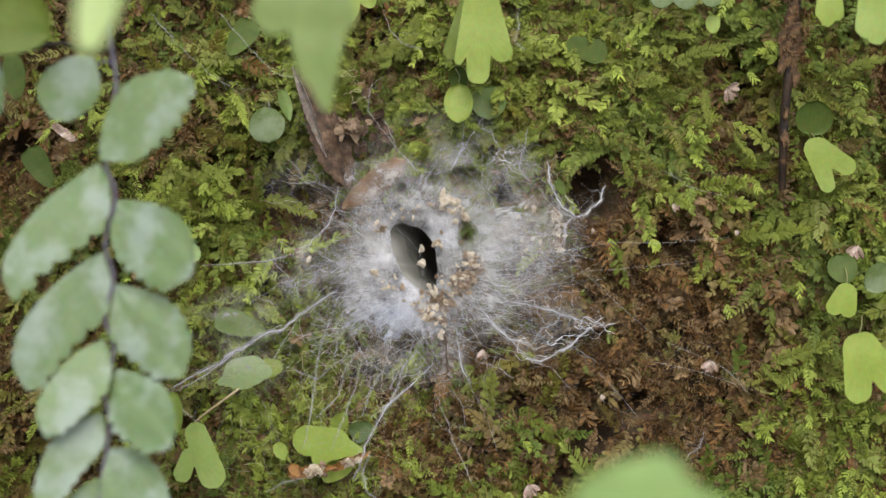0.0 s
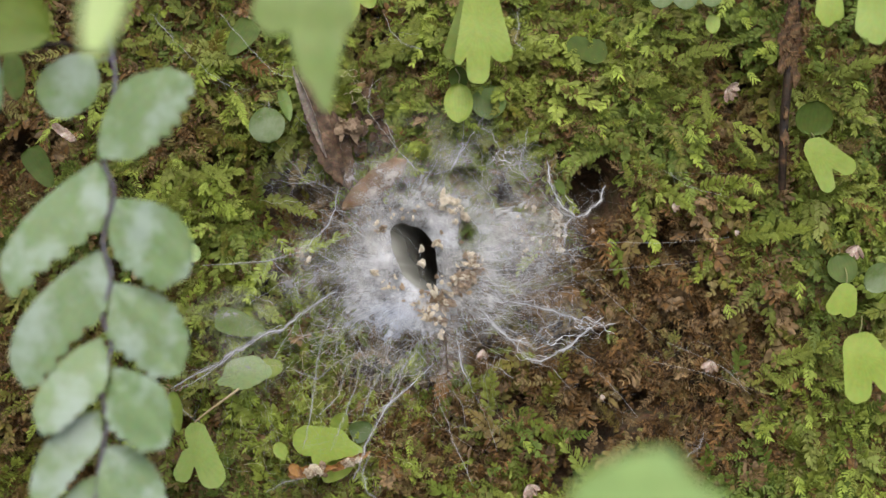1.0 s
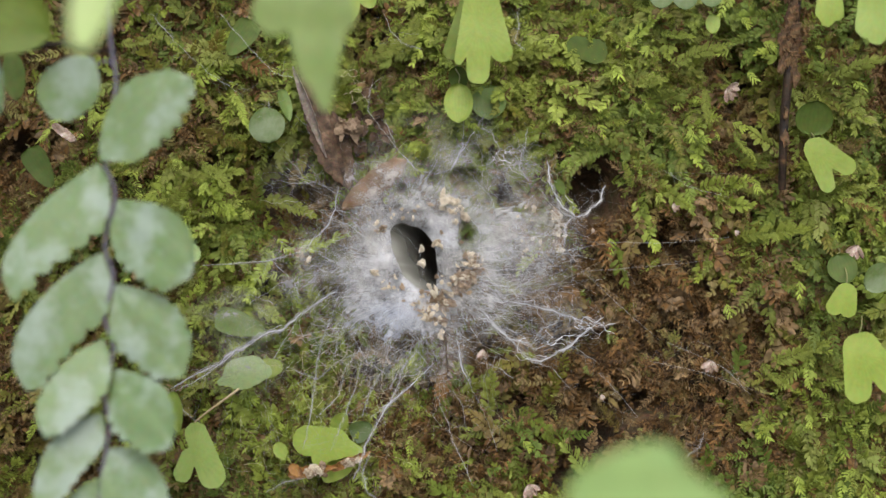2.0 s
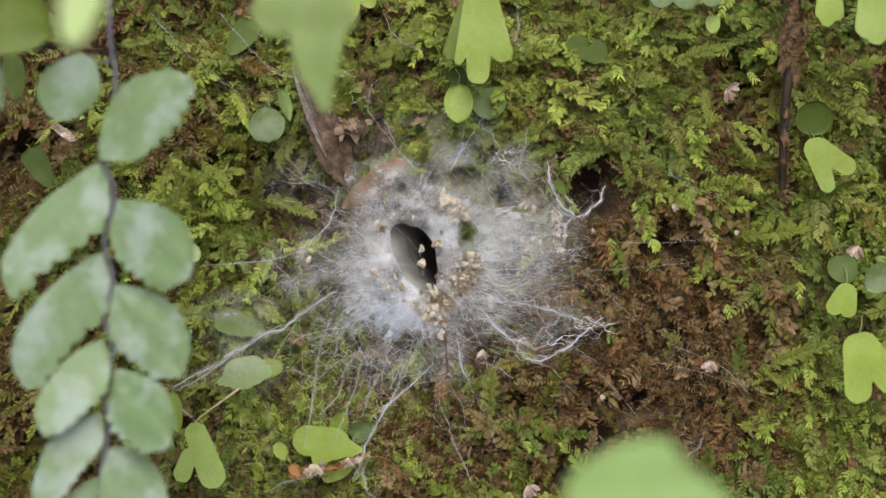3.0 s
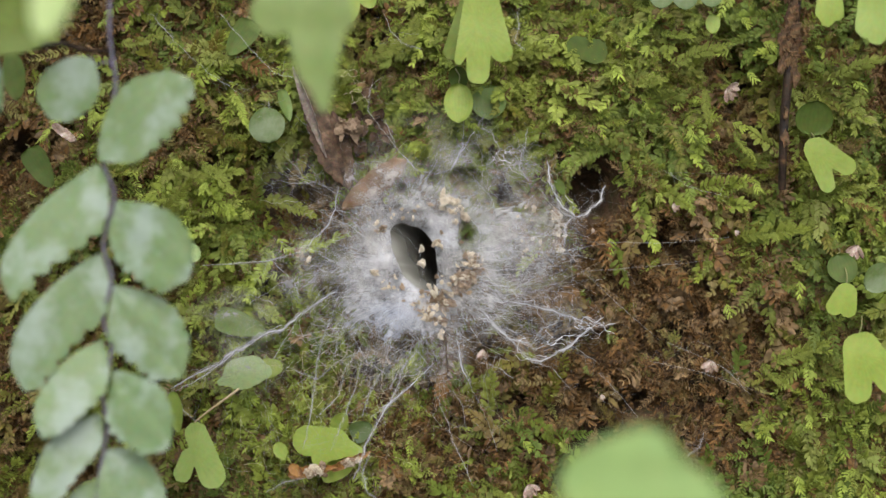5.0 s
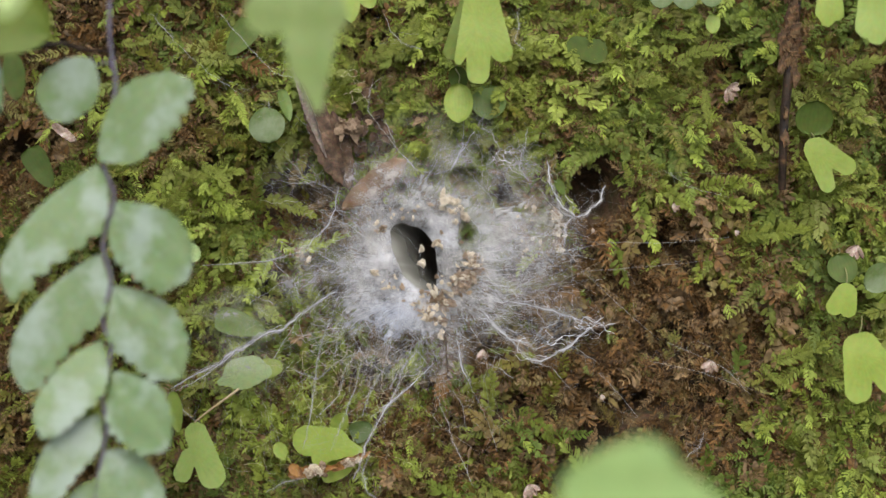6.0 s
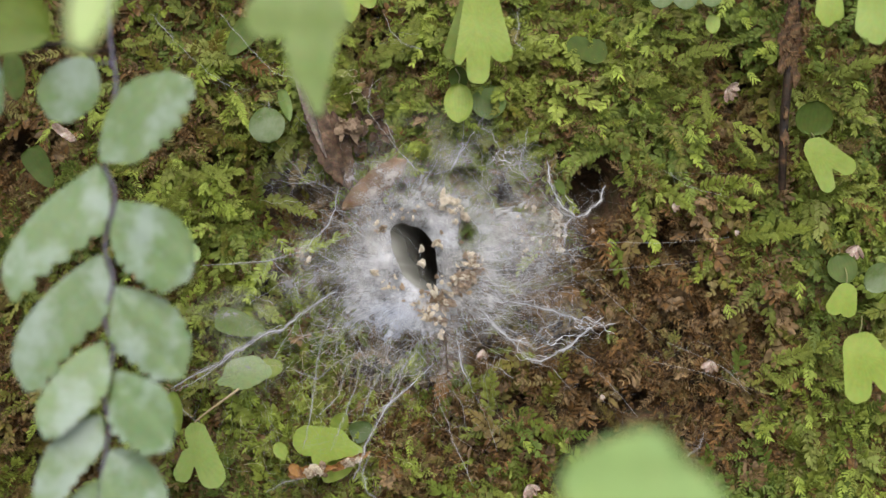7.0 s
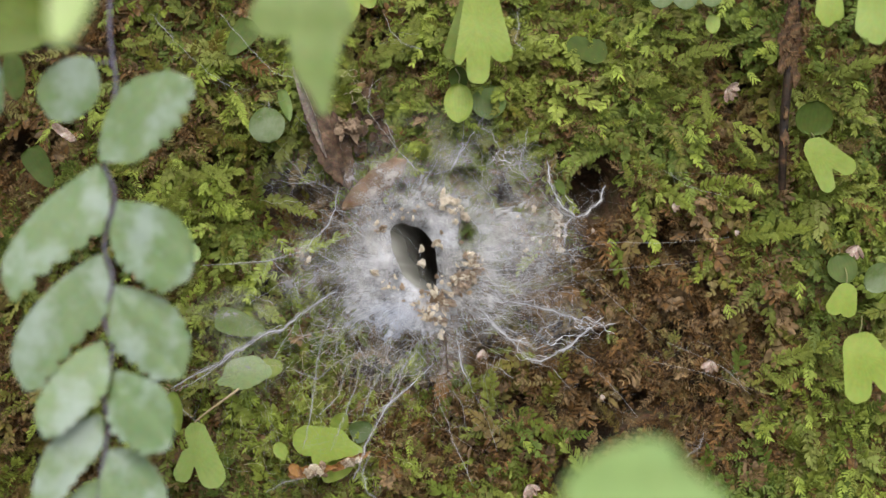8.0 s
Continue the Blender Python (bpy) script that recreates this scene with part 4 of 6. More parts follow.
def build_threads(web):
    rng = np.random.default_rng(5)
    lines = []
    # fine threads that run out from the mouth over the sheet and beyond its edge
    for k in range(150):
        a = rng.uniform(0, 2 * math.pi)
        s0 = rng.uniform(0.3, 0.85)
        s1 = s0 + rng.uniform(0.2, 0.75)
        a1 = a + rng.normal(0, 0.28)
        ends = []
        for s, q in ((s0, a), (s1, a1)):
            iu, iv = rim_point(q)
            u = iu + (735 + outer_radius(q) * math.cos(q) - iu) * s
            v = iv + (455 + outer_radius(q) * 0.86 * math.sin(q) - iv) * s
            ends.append(at(u, v, web_depth(u, v) + rng.uniform(-0.0005, 0.0012) - max(0, s - 0.9) * 0.005))
        lines.append((crinkle(slack(*ends, rng, 0.16, 22), 5.0, 18), rng.choice([0.000008, 0.000012, 0.00002], p=[0.5, 0.38, 0.12])))
    # short cross threads
    for k in range(260):
        q = rng.uniform(0, 2 * math.pi)
        s = rng.uniform(0.42, 1.15)
        u = 735 + outer_radius(q) * math.cos(q) * s
        v = 455 + outer_radius(q) * 0.86 * math.sin(q) * s
        if abs(math.hypot((u - 735) / 42, (v - 453) / 66)) < 1.1:
            continue
        g, r = rng.uniform(0, math.pi), rng.uniform(15, 105)
        u2, v2 = u + r * math.cos(g), v + r * math.sin(g)
        lines.append((crinkle(slack(at(u, v, web_depth(u, v)), at(u2, v2, web_depth(u2, v2)), rng, 0.24, 14), 5.0, 12), rng.choice([0.000009, 0.000013, 0.00002], p=[0.5, 0.38, 0.12])))
    # loose fans of hair below, beside and above the sheet
    for cu, cv, ru, rv, du, dv, count in ((690, 590, 70, 18, -15, 95, 110), (600, 520, 20, 50, -85, 30, 110), (600, 430, 20, 40, -80, 10, 90), (880, 540, 30, 30, 110, 30, 130), (900, 380, 20, 50, 90, -10, 130), (800, 310, 70, 14, 25, -60, 120), (640, 560, 30, 30, -90, 70, 80), (670, 330, 40, 16, -10, -50, 90)):
        for k in range(int(count * 0.55)):
            u, v = cu + rng.uniform(-ru, ru), cv + rng.uniform(-rv, rv)
            q = rng.uniform(0.3, 1.2)
            u2, v2 = u + du * q + rng.normal(0, 26), v + dv * q + rng.normal(0, 22)
            lines.append((crinkle(slack(at(u, v, web_depth(u, v) + 0.0005), at(u2, v2, web_depth(u2, v2) - rng.uniform(-0.001, 0.0025)), rng, 0.16, 16), 5.0, 14), rng.choice([0.000008, 0.000013, 0.000021], p=[0.5, 0.38, 0.12])))
    bright = []
    for k in range(160):
        a = rng.uniform(0, 2 * math.pi)
        s0 = rng.uniform(0.1, 0.8)
        q = (a, a + rng.normal(0, 0.2), a + rng.normal(0, 0.4))
        pts = []
        for s, g in zip((s0, s0 + 0.2, s0 + rng.uniform(0.3, 0.65)), q):
            u, v = 735 + outer_radius(g) * math.cos(g) * s * 1.05, 455 + outer_radius(g) * 0.92 * math.sin(g) * s
            if math.hypot((u - 735) / 40, (v - 453) / 66) < 1.05:
                break
            pts.append(tuple(at(u, v, float(web_depth(u, v)) + 0.0016)))
        if len(pts) == 3:
            line = smooth_path(pts, 8)
            bright.append((crinkle(line, 3.5, 16), rng.choice([0.000008, 0.000012, 0.000018], p=[0.5, 0.35, 0.15])))
    # long kinked threads that hang about the lower edge and the sides
    for cu, cv, ru, rv, count, lean in ((590, 650, 120, 90, 40, 2.0), (480, 770, 90, 80, 36, 1.2), (690, 650, 90, 60, 24, 1.9), (800, 690, 80, 80, 24, 1.4), (900, 300, 90, 50, 18, 0.6), (960, 540, 90, 60, 24, 0.35), (540, 480, 70, 60, 16, 2.9), (600, 780, 60, 60, 26, 1.7), (980, 400, 50, 70, 14, 1.3), (520, 320, 70, 50, 18, 0.4)):
        for k in range(count):
            u, v, g, r = cu + rng.uniform(-ru, ru), cv + rng.uniform(-rv, rv), lean + rng.normal(0, 0.55), rng.uniform(25, 75)
            pts = []
            for s in (-1, -0.4, 0.3, 1):
                pu, pv = u + r * s * math.cos(g) + rng.normal(0, 6), v + r * s * math.sin(g) + rng.normal(0, 6)
                pts.append(tuple(at(pu, pv, float(web_depth(pu, pv)) + 0.0022)))
            line = smooth_path(pts, 6)
            bright.append((crinkle(line, 4.0, 10), rng.choice([0.000006, 0.000009, 0.000016], p=[0.5, 0.35, 0.15]) * np.linspace(rng.uniform(0.4, 1.3), rng.uniform(0.4, 1.3), len(line))))
    # single threads that stand out along the ragged edge of the sheet, some of them forked
    for k in range(170):
        a = rng.choice([rng.uniform(0.0, 2 * math.pi), rng.uniform(1.0, 3.1), rng.uniform(-0.3, 0.9)])
        s0 = rng.uniform(0.42, 0.85)
        ends = []
        for s, g in ((s0, a), (s0 + rng.uniform(0.1, 0.25), a + rng.normal(0, 0.08)), (s0 + rng.uniform(0.28, 0.55), a + rng.normal(0, 0.2)), (s0 + rng.uniform(0.25, 0.5), a + rng.normal(0, 0.25))):
            u, v = 735 + outer_radius(g) * math.cos(g) * s * 1.08, 455 + outer_radius(g) * 0.95 * math.sin(g) * s
            ends.append(tuple(at(u, v, float(web_depth(u, v)) + 0.002 - 0.002 * max(0.0, s - 1.0))))
        size = rng.choice([0.00001, 0.000015, 0.000022], p=[0.5, 0.35, 0.15])
        for run in ([0, 1, 2], [1, 3])[:1 + (rng.random() < 0.5)]:
            line = taut_path([ends[i] for i in run], 8)
            bright.append((crinkle(line, 2.4, 9), size * np.linspace(1.2, 0.6, len(line))))
    bright = [q for q in bright if off_mouth(q[0])]
    lines = [q for q in lines if off_mouth(q[0])]
    tagged(link_mesh("bright_threads", tubes_mesh("bright_threads", bright, 4), STRAND, web, "bright single silk threads"), kind="stuff")
    me = tubes_mesh("fine_threads", lines, 3)
    return tagged(link_mesh("fine_threads", me, THREAD, web, "fine loose silk threads"), kind="stuff")


def lace(rng, cu, cv, ru, rv, count, d, thick, lean=0.0):
    """A net of short threads: each knot is tied to its nearest neighbours."""
    cell = 1.35 * math.sqrt(ru * rv * math.pi / count)
    knots, lines = {}, []

    def knot(i, j):
        if (i, j) not in knots:
            x = i * cell * 0.866 + rng.normal(0, 0.5 * cell) + 0.5 * cell * math.sin(j * 1.3)
            y = j * cell * 0.75 + ((i + j) % 2) * 0.25 * cell + rng.normal(0, 0.5 * cell)
            c, s = math.cos(lean), math.sin(lean)
            knots[i, j] = (x, y, at(cu + x * c - y * s, cv + x * s + y * c, d + 0.004 + rng.uniform(-0.0008, 0.0008)))
        return knots[i, j]

    ni, nj = int(ru / cell) + 2, int(rv / cell) + 2
    ties = set()
    for i in range(-ni, ni + 1):
        for j in range(-nj, nj + 1):
            for n in [(i + 1, j)] + ([(i, j + 1)] if (i + j) % 2 else []):
                if all((knot(*q)[0] / ru) ** 2 + (knot(*q)[1] / rv) ** 2 < 1 for q in ((i, j), n)) and rng.random() < 0.8:
                    ties.add(((i, j), n))
    # loose ends are drawn in
    for turn in range(4):
        tied = {}
        for a, b in ties:
            tied[a], tied[b] = tied.get(a, 0) + 1, tied.get(b, 0) + 1
        ties = {(a, b) for a, b in ties if tied[a] > 1 and tied[b] > 1}
    for a, b in sorted(ties):
        line = slack(knot(*a)[2], knot(*b)[2], rng, 0.14, 6, 0.03)
        if not off_mouth(line):
            continue
        ends = np.abs(np.linspace(-1, 1, 6)) ** 2
        lines.append((line, (0.6 if cu < 800 else 0.85) * thick * rng.uniform(0.2, 1.0) ** 1.3 * (0.5 + 0.9 * ends) + (0.000006 if thick > 0.000029 else 0.000004)))
    return lines


def build_nets(web):
    rng = np.random.default_rng(9)
    for cu, cv, ru, rv, count, d, thick, lean in (
            (968, 612, 78, 28, 70, 0.0045, 0.00012, -0.2), (990, 600, 95, 34, 150, 0.0035, 0.00002, -0.15), (1045, 582, 52, 24, 46, 0.0045, 0.00012, 0.1), (890, 588, 55, 18, 40, 0.0045, 0.00014, 0.5), (935, 530, 70, 40, 60, 0.0045, 0.00007, 0.3), (895, 285, 34, 26, 40, 0.0045, 0.0001, 0.0), (1005, 360, 30, 34, 40, 0.0045, 0.0001, 0.4),
            (660, 665, 90, 55, 120, 0.004, 0.00006, 0.0), (720, 640, 60, 50, 60, 0.0045, 0.00005, 0.3), (560, 600, 70, 60, 60, 0.004, 0.00006, 0.3), (920, 270, 60, 34, 60, 0.004, 0.000035, 0.0),
            (632, 150, 34, 46, 60, 0.0065, 0.00008, 0.0), (660, 335, 75, 45, 110, 0.0065, 0.000036, 0.2), (980, 420, 45, 60, 80, 0.004, 0.00004, 0.0),
            (850, 240, 50, 40, 50, 0.003, 0.00003, 0.0), (560, 720, 45, 60, 50, 0.003, 0.000045, 0.2), (930, 500, 60, 50, 90, 0.003, 0.000035, 0.0),
            (540, 320, 50, 40, 40, 0.003, 0.00003, 0.0), (480, 590, 60, 30, 36, 0.004, 0.000034, -0.4), (790, 700, 60, 60, 40, 0.003, 0.000034, 0.0), (575, 782, 60, 40, 90, 0.0095, 0.000022, 0.2), (575, 650, 100, 80, 90, 0.0045, 0.00005, -0.3), (500, 690, 80, 80, 44, 0.004, 0.000045, 0.6), (470, 780, 80, 70, 50, 0.003, 0.00004, 0.2), (700, 790, 70, 70, 60, 0.0025, 0.00004, 0.2), (690, 660, 90, 60, 120, 0.0035, 0.000022, 0.0), (530, 448, 26, 14, 70, 0.004, 0.00003, 0.0), (880, 300, 90, 45, 260, 0.004, 0.000018, 0.0), (640, 250, 60, 60, 160, 0.005, 0.000018, 0.0), (620, 830, 50, 40, 50, 0.003, 0.000034, 0.0), (900, 320, 90, 55, 90, 0.0055, 0.00003, 0.2), (950, 470, 70, 80, 110, 0.0055, 0.00003, 0.1), (600, 500, 70, 80, 130, 0.0055, 0.000026, 0.4), (700, 620, 70, 40, 90, 0.0055, 0.00003, 0.0), (850, 570, 70, 40, 80, 0.0055, 0.00003, 0.0), (570, 400, 60, 70, 70, 0.005, 0.000026, 0.0)):
        lines = lace(rng, cu, cv, ru, rv, count, d, thick, lean)
        if not lines:
            continue
        me = tubes_mesh("net", lines, 3)
        tagged(link_mesh("net", me, (TANGLE if cv > 640 or cv < 200 or cu < 560 else STRAND if thick > 0.00005 else THREAD) if thick > 0.000029 else THREAD, web, "lacy net of silk threads"), kind="stuff")


def ribbon(web, spine, wide, cover):
    """A ragged film of silk along a strand."""
    n, m = len(spine), 9
    tangent = np.gradient(spine, axis=0)
    side = np.stack([-tangent[:, 2], tangent[:, 1] * 0, tangent[:, 0]], -1)
    side /= np.linalg.norm(side, axis=1)[:, None] + 1e-12
    q = np.linspace(-1, 1, m)
    run = np.arange(n) * 0.35
    reach = wide * U * np.stack([0.2 + 1.6 * value_noise(run + 3, run * 0 + wide, 84), 0.2 + 1.6 * value_noise(run + 60, run * 0 + wide, 85)], -1)
    span = np.where(q[None] < 0, reach[:, :1], reach[:, 1:]) * q[None]
    verts = spine[:, None, :] + side[:, None, :] * span[..., None] + np.array([0, 0.00004, 0])
    i, j = np.meshgrid(np.arange(n - 1), np.arange(m - 1), indexing="ij")
    f = np.stack([i * m + j, (i + 1) * m + j, (i + 1) * m + j + 1, i * m + j + 1], -1).reshape(-1, 4)
    thin = cover * (1 - np.abs(q)[None] ** 1.3) * np.clip(np.sin(np.linspace(0, math.pi, n)), 0.1, 1)[:, None] * np.ones((n, m))
    flat = verts.reshape(-1, 3)
    me = raw_mesh("film", flat, f, True, np.stack([flat[:, 0] * 8, flat[:, 2] * 8], -1), {"cover": thin.ravel()})
    return link_mesh("film", me, SHEET, web, "ragged film of silk along a strand")


def build_strands(web):
    """The strong guy lines, each a bundle of fibres; points (u, v), thickness in hundredths of a millimetre."""
    rng = np.random.default_rng(12)
    strands = [
        ([(600, 512), (560, 537), (528, 560), (500, 583), (470, 591), (440, 612), (405, 627), (385, 646), (350, 661), (303, 688)], 26, 10), ([(500, 575), (440, 605), (370, 660), (312, 692)], 8, 3), ([(788, 362), (828, 383), (848, 412), (848, 445), (842, 470)], 10, 6), ([(600, 330), (592, 375), (575, 405), (530, 447)], 9, 4), ([(530, 447), (470, 463), (355, 470)], 5, 4),
        ([(510, 455), (470, 462), (400, 468)], 3, 3), ([(968, 285), (975, 330), (995, 365), (1018, 384)], 20, 7), ([(1018, 384), (1045, 374), (1062, 350), (1072, 328)], 20, 7),
        ([(1018, 384), (1000, 400), (998, 440)], 14, 5), ([(985, 345), (990, 372), (1016, 386)], 6, 3), ([(820, 215), (818, 260), (800, 297), (770, 308), (735, 300), (700, 262), (682, 210)], 3.5, 3),
        ([(935, 225), (925, 268), (900, 270), (885, 265), (860, 300)], 6, 3), ([(925, 270), (920, 300), (935, 320)], 4, 3), ([(885, 268), (870, 235), (850, 225)], 4, 2),
        ([(850, 548), (880, 580), (905, 600), (940, 608)], 22, 8), ([(800, 565), (860, 565), (890, 592)], 6, 4), ([(905, 600), (935, 635), (960, 638), (1000, 618), (1040, 585), (1068, 562)], 18, 7),
        ([(860, 530), (930, 540), (990, 555), (1050, 575)], 14, 6), ([(808, 600), (815, 640), (832, 682)], 14, 4), ([(832, 682), (860, 740), (880, 800)], 2, 1),
        ([(752, 592), (730, 630), (700, 665), (690, 690)], 7, 4), ([(740, 672), (690, 715), (660, 760), (645, 800), (625, 850)], 16, 5), ([(770, 640), (735, 675), (690, 712), (655, 740)], 7, 3),
        ([(772, 700), (790, 745), (810, 800), (838, 862)], 4, 2), ([(775, 705), (800, 690), (820, 720), (822, 755), (795, 757)], 3, 2), ([(680, 25), (690, 55), (712, 77), (745, 88)], 4, 2), ([(268, 25), (290, 50), (308, 75)], 5, 2),
        ([(310, 75), (370, 130), (430, 170)], 1.6, 1), ([(385, 20), (440, 85), (485, 130), (520, 138)], 3, 2), ([(505, 268), (512, 285), (528, 300), (538, 318), (560, 324)], 2.5, 1),
        ([(600, 345), (575, 330), (555, 322), (520, 325), (480, 320)], 2.5, 2), ([(572, 300), (555, 322), (530, 325)], 2.5, 1), ([(556, 445), (600, 470), (640, 466)], 5, 3), ([(630, 505), (660, 520), (700, 530)], 4, 3),
        ([(1005, 447), (1050, 500), (1100, 545), (1170, 605)], 1.6, 1), ([(1000, 445), (1080, 430), (1180, 430), (1290, 420)], 2, 1), ([(1040, 480), (1150, 472), (1250, 462)], 1.6, 1),
        ([(1060, 660), (1090, 690), (1130, 740)], 2, 1), ([(930, 636), (975, 650), (1010, 690)], 3, 2), ([(1010, 610), (1055, 640)], 2, 1), ([(845, 640), (880, 650), (910, 670)], 4, 2), ([(915, 20), (918, 50), (910, 75), (930, 90)], 5, 2),
        ([(1030, 560), (1060, 575), (1090, 572)], 18, 5), ([(620, 520), (660, 590), (680, 600)], 5, 3), ([(555, 560), (600, 590), (590, 640)], 4, 3), ([(640, 640), (625, 700), (600, 760), (585, 800)], 5, 3),
        ([(1150, 640), (1230, 655), (1330, 690)], 1.6, 1), ([(1180, 605), (1280, 650), (1330, 700)], 3, 1), ([(1215, 810), (1240, 790), (1245, 765)], 6, 3), ([(1170, 300), (1220, 330), (1290, 350)], 1.5, 1), ([(695, 400), (730, 430), (743, 450), (748, 485), (740, 512)], 3.5, 1),
        ([(760, 420), (790, 425), (820, 432)], 3, 2), ([(560, 200), (545, 230), (560, 260)], 3, 2), ([(475, 180), (480, 200), (460, 225)], 4, 2), ([(305, 690), (318, 720), (345, 745)], 5, 3), ([(480, 460), (520, 500), (535, 540)], 3, 3)]
    strands += [([(585, 560), (566, 612), (556, 680), (550, 730), (536, 795)], 6, 6), ([(505, 650), (535, 660), (562, 672), (600, 640), (640, 620)], 4, 3), ([(640, 610), (612, 650), (600, 700), (560, 740)], 4, 4),
                ([(530, 560), (505, 600), (480, 640), (470, 690)], 3, 3), ([(690, 600), (680, 650), (650, 700), (640, 740)], 5, 4), ([(735, 600), (715, 650), (700, 690), (672, 740)], 4, 4), ([(620, 590), (650, 640), (700, 670), (760, 660)], 4, 3),
                ([(655, 800), (640, 840), (650, 870), (690, 900)], 6, 5), ([(540, 846), (500, 855), (470, 872)], 4, 3), ([(940, 610), (955, 585), (985, 570), (1000, 548)], 4, 3),
                ([(915, 605), (950, 618), (990, 600), (1020, 606)], 5, 4), ([(860, 200), (835, 240), (805, 290), (795, 305)], 5, 4), ([(700, 262), (650, 195), (660, 140)], 3, 3), ([(880, 265), (905, 300), (940, 320)], 3, 3)]
    loose = []
    for points, thick, fibres in strands:
        knots = [(u, v, float(web_depth(u, v)) + 0.0045 + (0.0065 * min(1.0, max(0.0, (v - 690) / 70)) if u < 720 else 0.0)) for u, v in points]
        for k in range(fibres + 2):
            spread = 0 if k == 0 else min(0.22 * thick, 3.0) + 1.2
            line = (taut_path if thick < 8 else smooth_path)([tuple(at(*p)) for p in knots], 9)
            # the fibres wind round one another and draw together at both ends
            t = np.linspace(0, 1, len(line))
            wide = spread * U * np.sin(np.pi * t) ** 0.6
            run, key = t * len(points) * rng.uniform(0.8, 1.7), rng.uniform(0, 60)
            stray = np.stack([value_noise(run + key, t * 0 + 5 * i + k, 72 + i) - 0.5 for i in range(3)], -1)
            line = line + stray * np.array([2.6, 1.0, 2.6]) * wide[:, None]
            line = crinkle(line, 1.6 + min(0.14 * thick, 1.4), 11)
            if k == 0:
                spine = line
                width = (thick * 0.19e-5 * (0.12 + 1.7 * value_noise(np.arange(len(line)) * 0.5, np.full(len(line), thick), 70)) + 0.000008) * (0.35 + 0.65 * np.sin(np.pi * np.clip(t, 0.03, 0.97)) ** 0.5)
                link_mesh("strand", tubes_mesh("strand", [(line, width)], 6), STRAND, web, "thick silk guy line")
            else:
                loose.append((line, thick * 1e-5 * rng.uniform(0.03, 0.09) + 0.000007))
                # hairs that stray from the strand
                for h in range(3):
                    i = rng.integers(0, len(line) - 1)
                    end = line[i] + rng.normal(0, 1, 3) * np.array([0.0022, 0.0008, 0.0022])
                    loose.append((slack(line[i], end, rng, 0.1, 6, 0.02), 0.00001))
        # thin forks that tie the strand to what is round it
        for h in range(int(3 + len(points) * 0.8)):
            i = rng.integers(1, len(spine) - 1)
            j = int(np.clip(i + rng.integers(-14, 15), 0, len(spine) - 1))
            push = rng.normal(0, 1, 3) * np.array([0.0024, 0.0006, 0.0024])
            far = spine[i] + push
            fork = crinkle(slack(spine[i], far, rng, 0.08, 12), 2.4, 14)
            if off_mouth(fork):
                loose.append((fork, np.linspace(0.000022, 0.000006, 12) * rng.uniform(0.5, 1.2)))
                if rng.random() < 0.6:
                    loose.append((crinkle(slack(far, spine[j], rng, 0.06, 12), 2.0, 14), 0.000013))
        if thick > 3 and off_mouth(spine):
            ribbon(web, spine, 1.4 + min(0.15 * thick, 3.0), min(0.5, 0.1 + 0.02 * thick))
    loose = [q for q in loose if off_mouth(q[0])]
    tagged(link_mesh("strand_hairs", tubes_mesh("strand_hairs", loose, 4), THREAD, web, "loose hairs of silk along the strands"), kind="stuff")


def build_web():
    web = thing("funnel_web", at(735, 453, 0.006), "white funnel spider web with a dark mouth, spread over moss", "spider web")
    build_sheet(web, 0.0, 0, 1.0)
    build_sheet(web, 0.0011, 1, 0.5)
    for spec in ((690, 650, 90, 50, 0.16, 0.0066), (870, 300, 110, 60, 0.36, 0.0066), (715, 265, 70, 65, 0.18, 0.0072), (665, 335, 80, 55, 0.65, 0.0088), (825, 405, 36, 54, 0.3, 0.0045), (790, 625, 44, 62, 0.22, 0.0085), (430, 655, 80, 50, 0.2, 0.0128), (420, 565, 95, 60, 0.3, 0.008), (960, 420, 80, 95, 0.42, 0.0066), (890, 430, 75, 115, 0.5, 0.0078), (610, 500, 70, 90, 0.3, 0.007), (755, 290, 90, 45, 0.3, 0.0072), (540, 480, 90, 80, 0.3, 0.0064), (530, 320, 70, 60, 0.07, 0.0058), (930, 560, 110, 70, 0.28, 0.006), (810, 240, 100, 70, 0.11, 0.006)):
        build_veil(web, *spec)
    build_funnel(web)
    build_threads(web)
    build_nets(web)
    build_strands(web)
    for part in web.children:
        part.matrix_parent_inverse = Matrix.Translation(-web.location)
    return web


build_web()


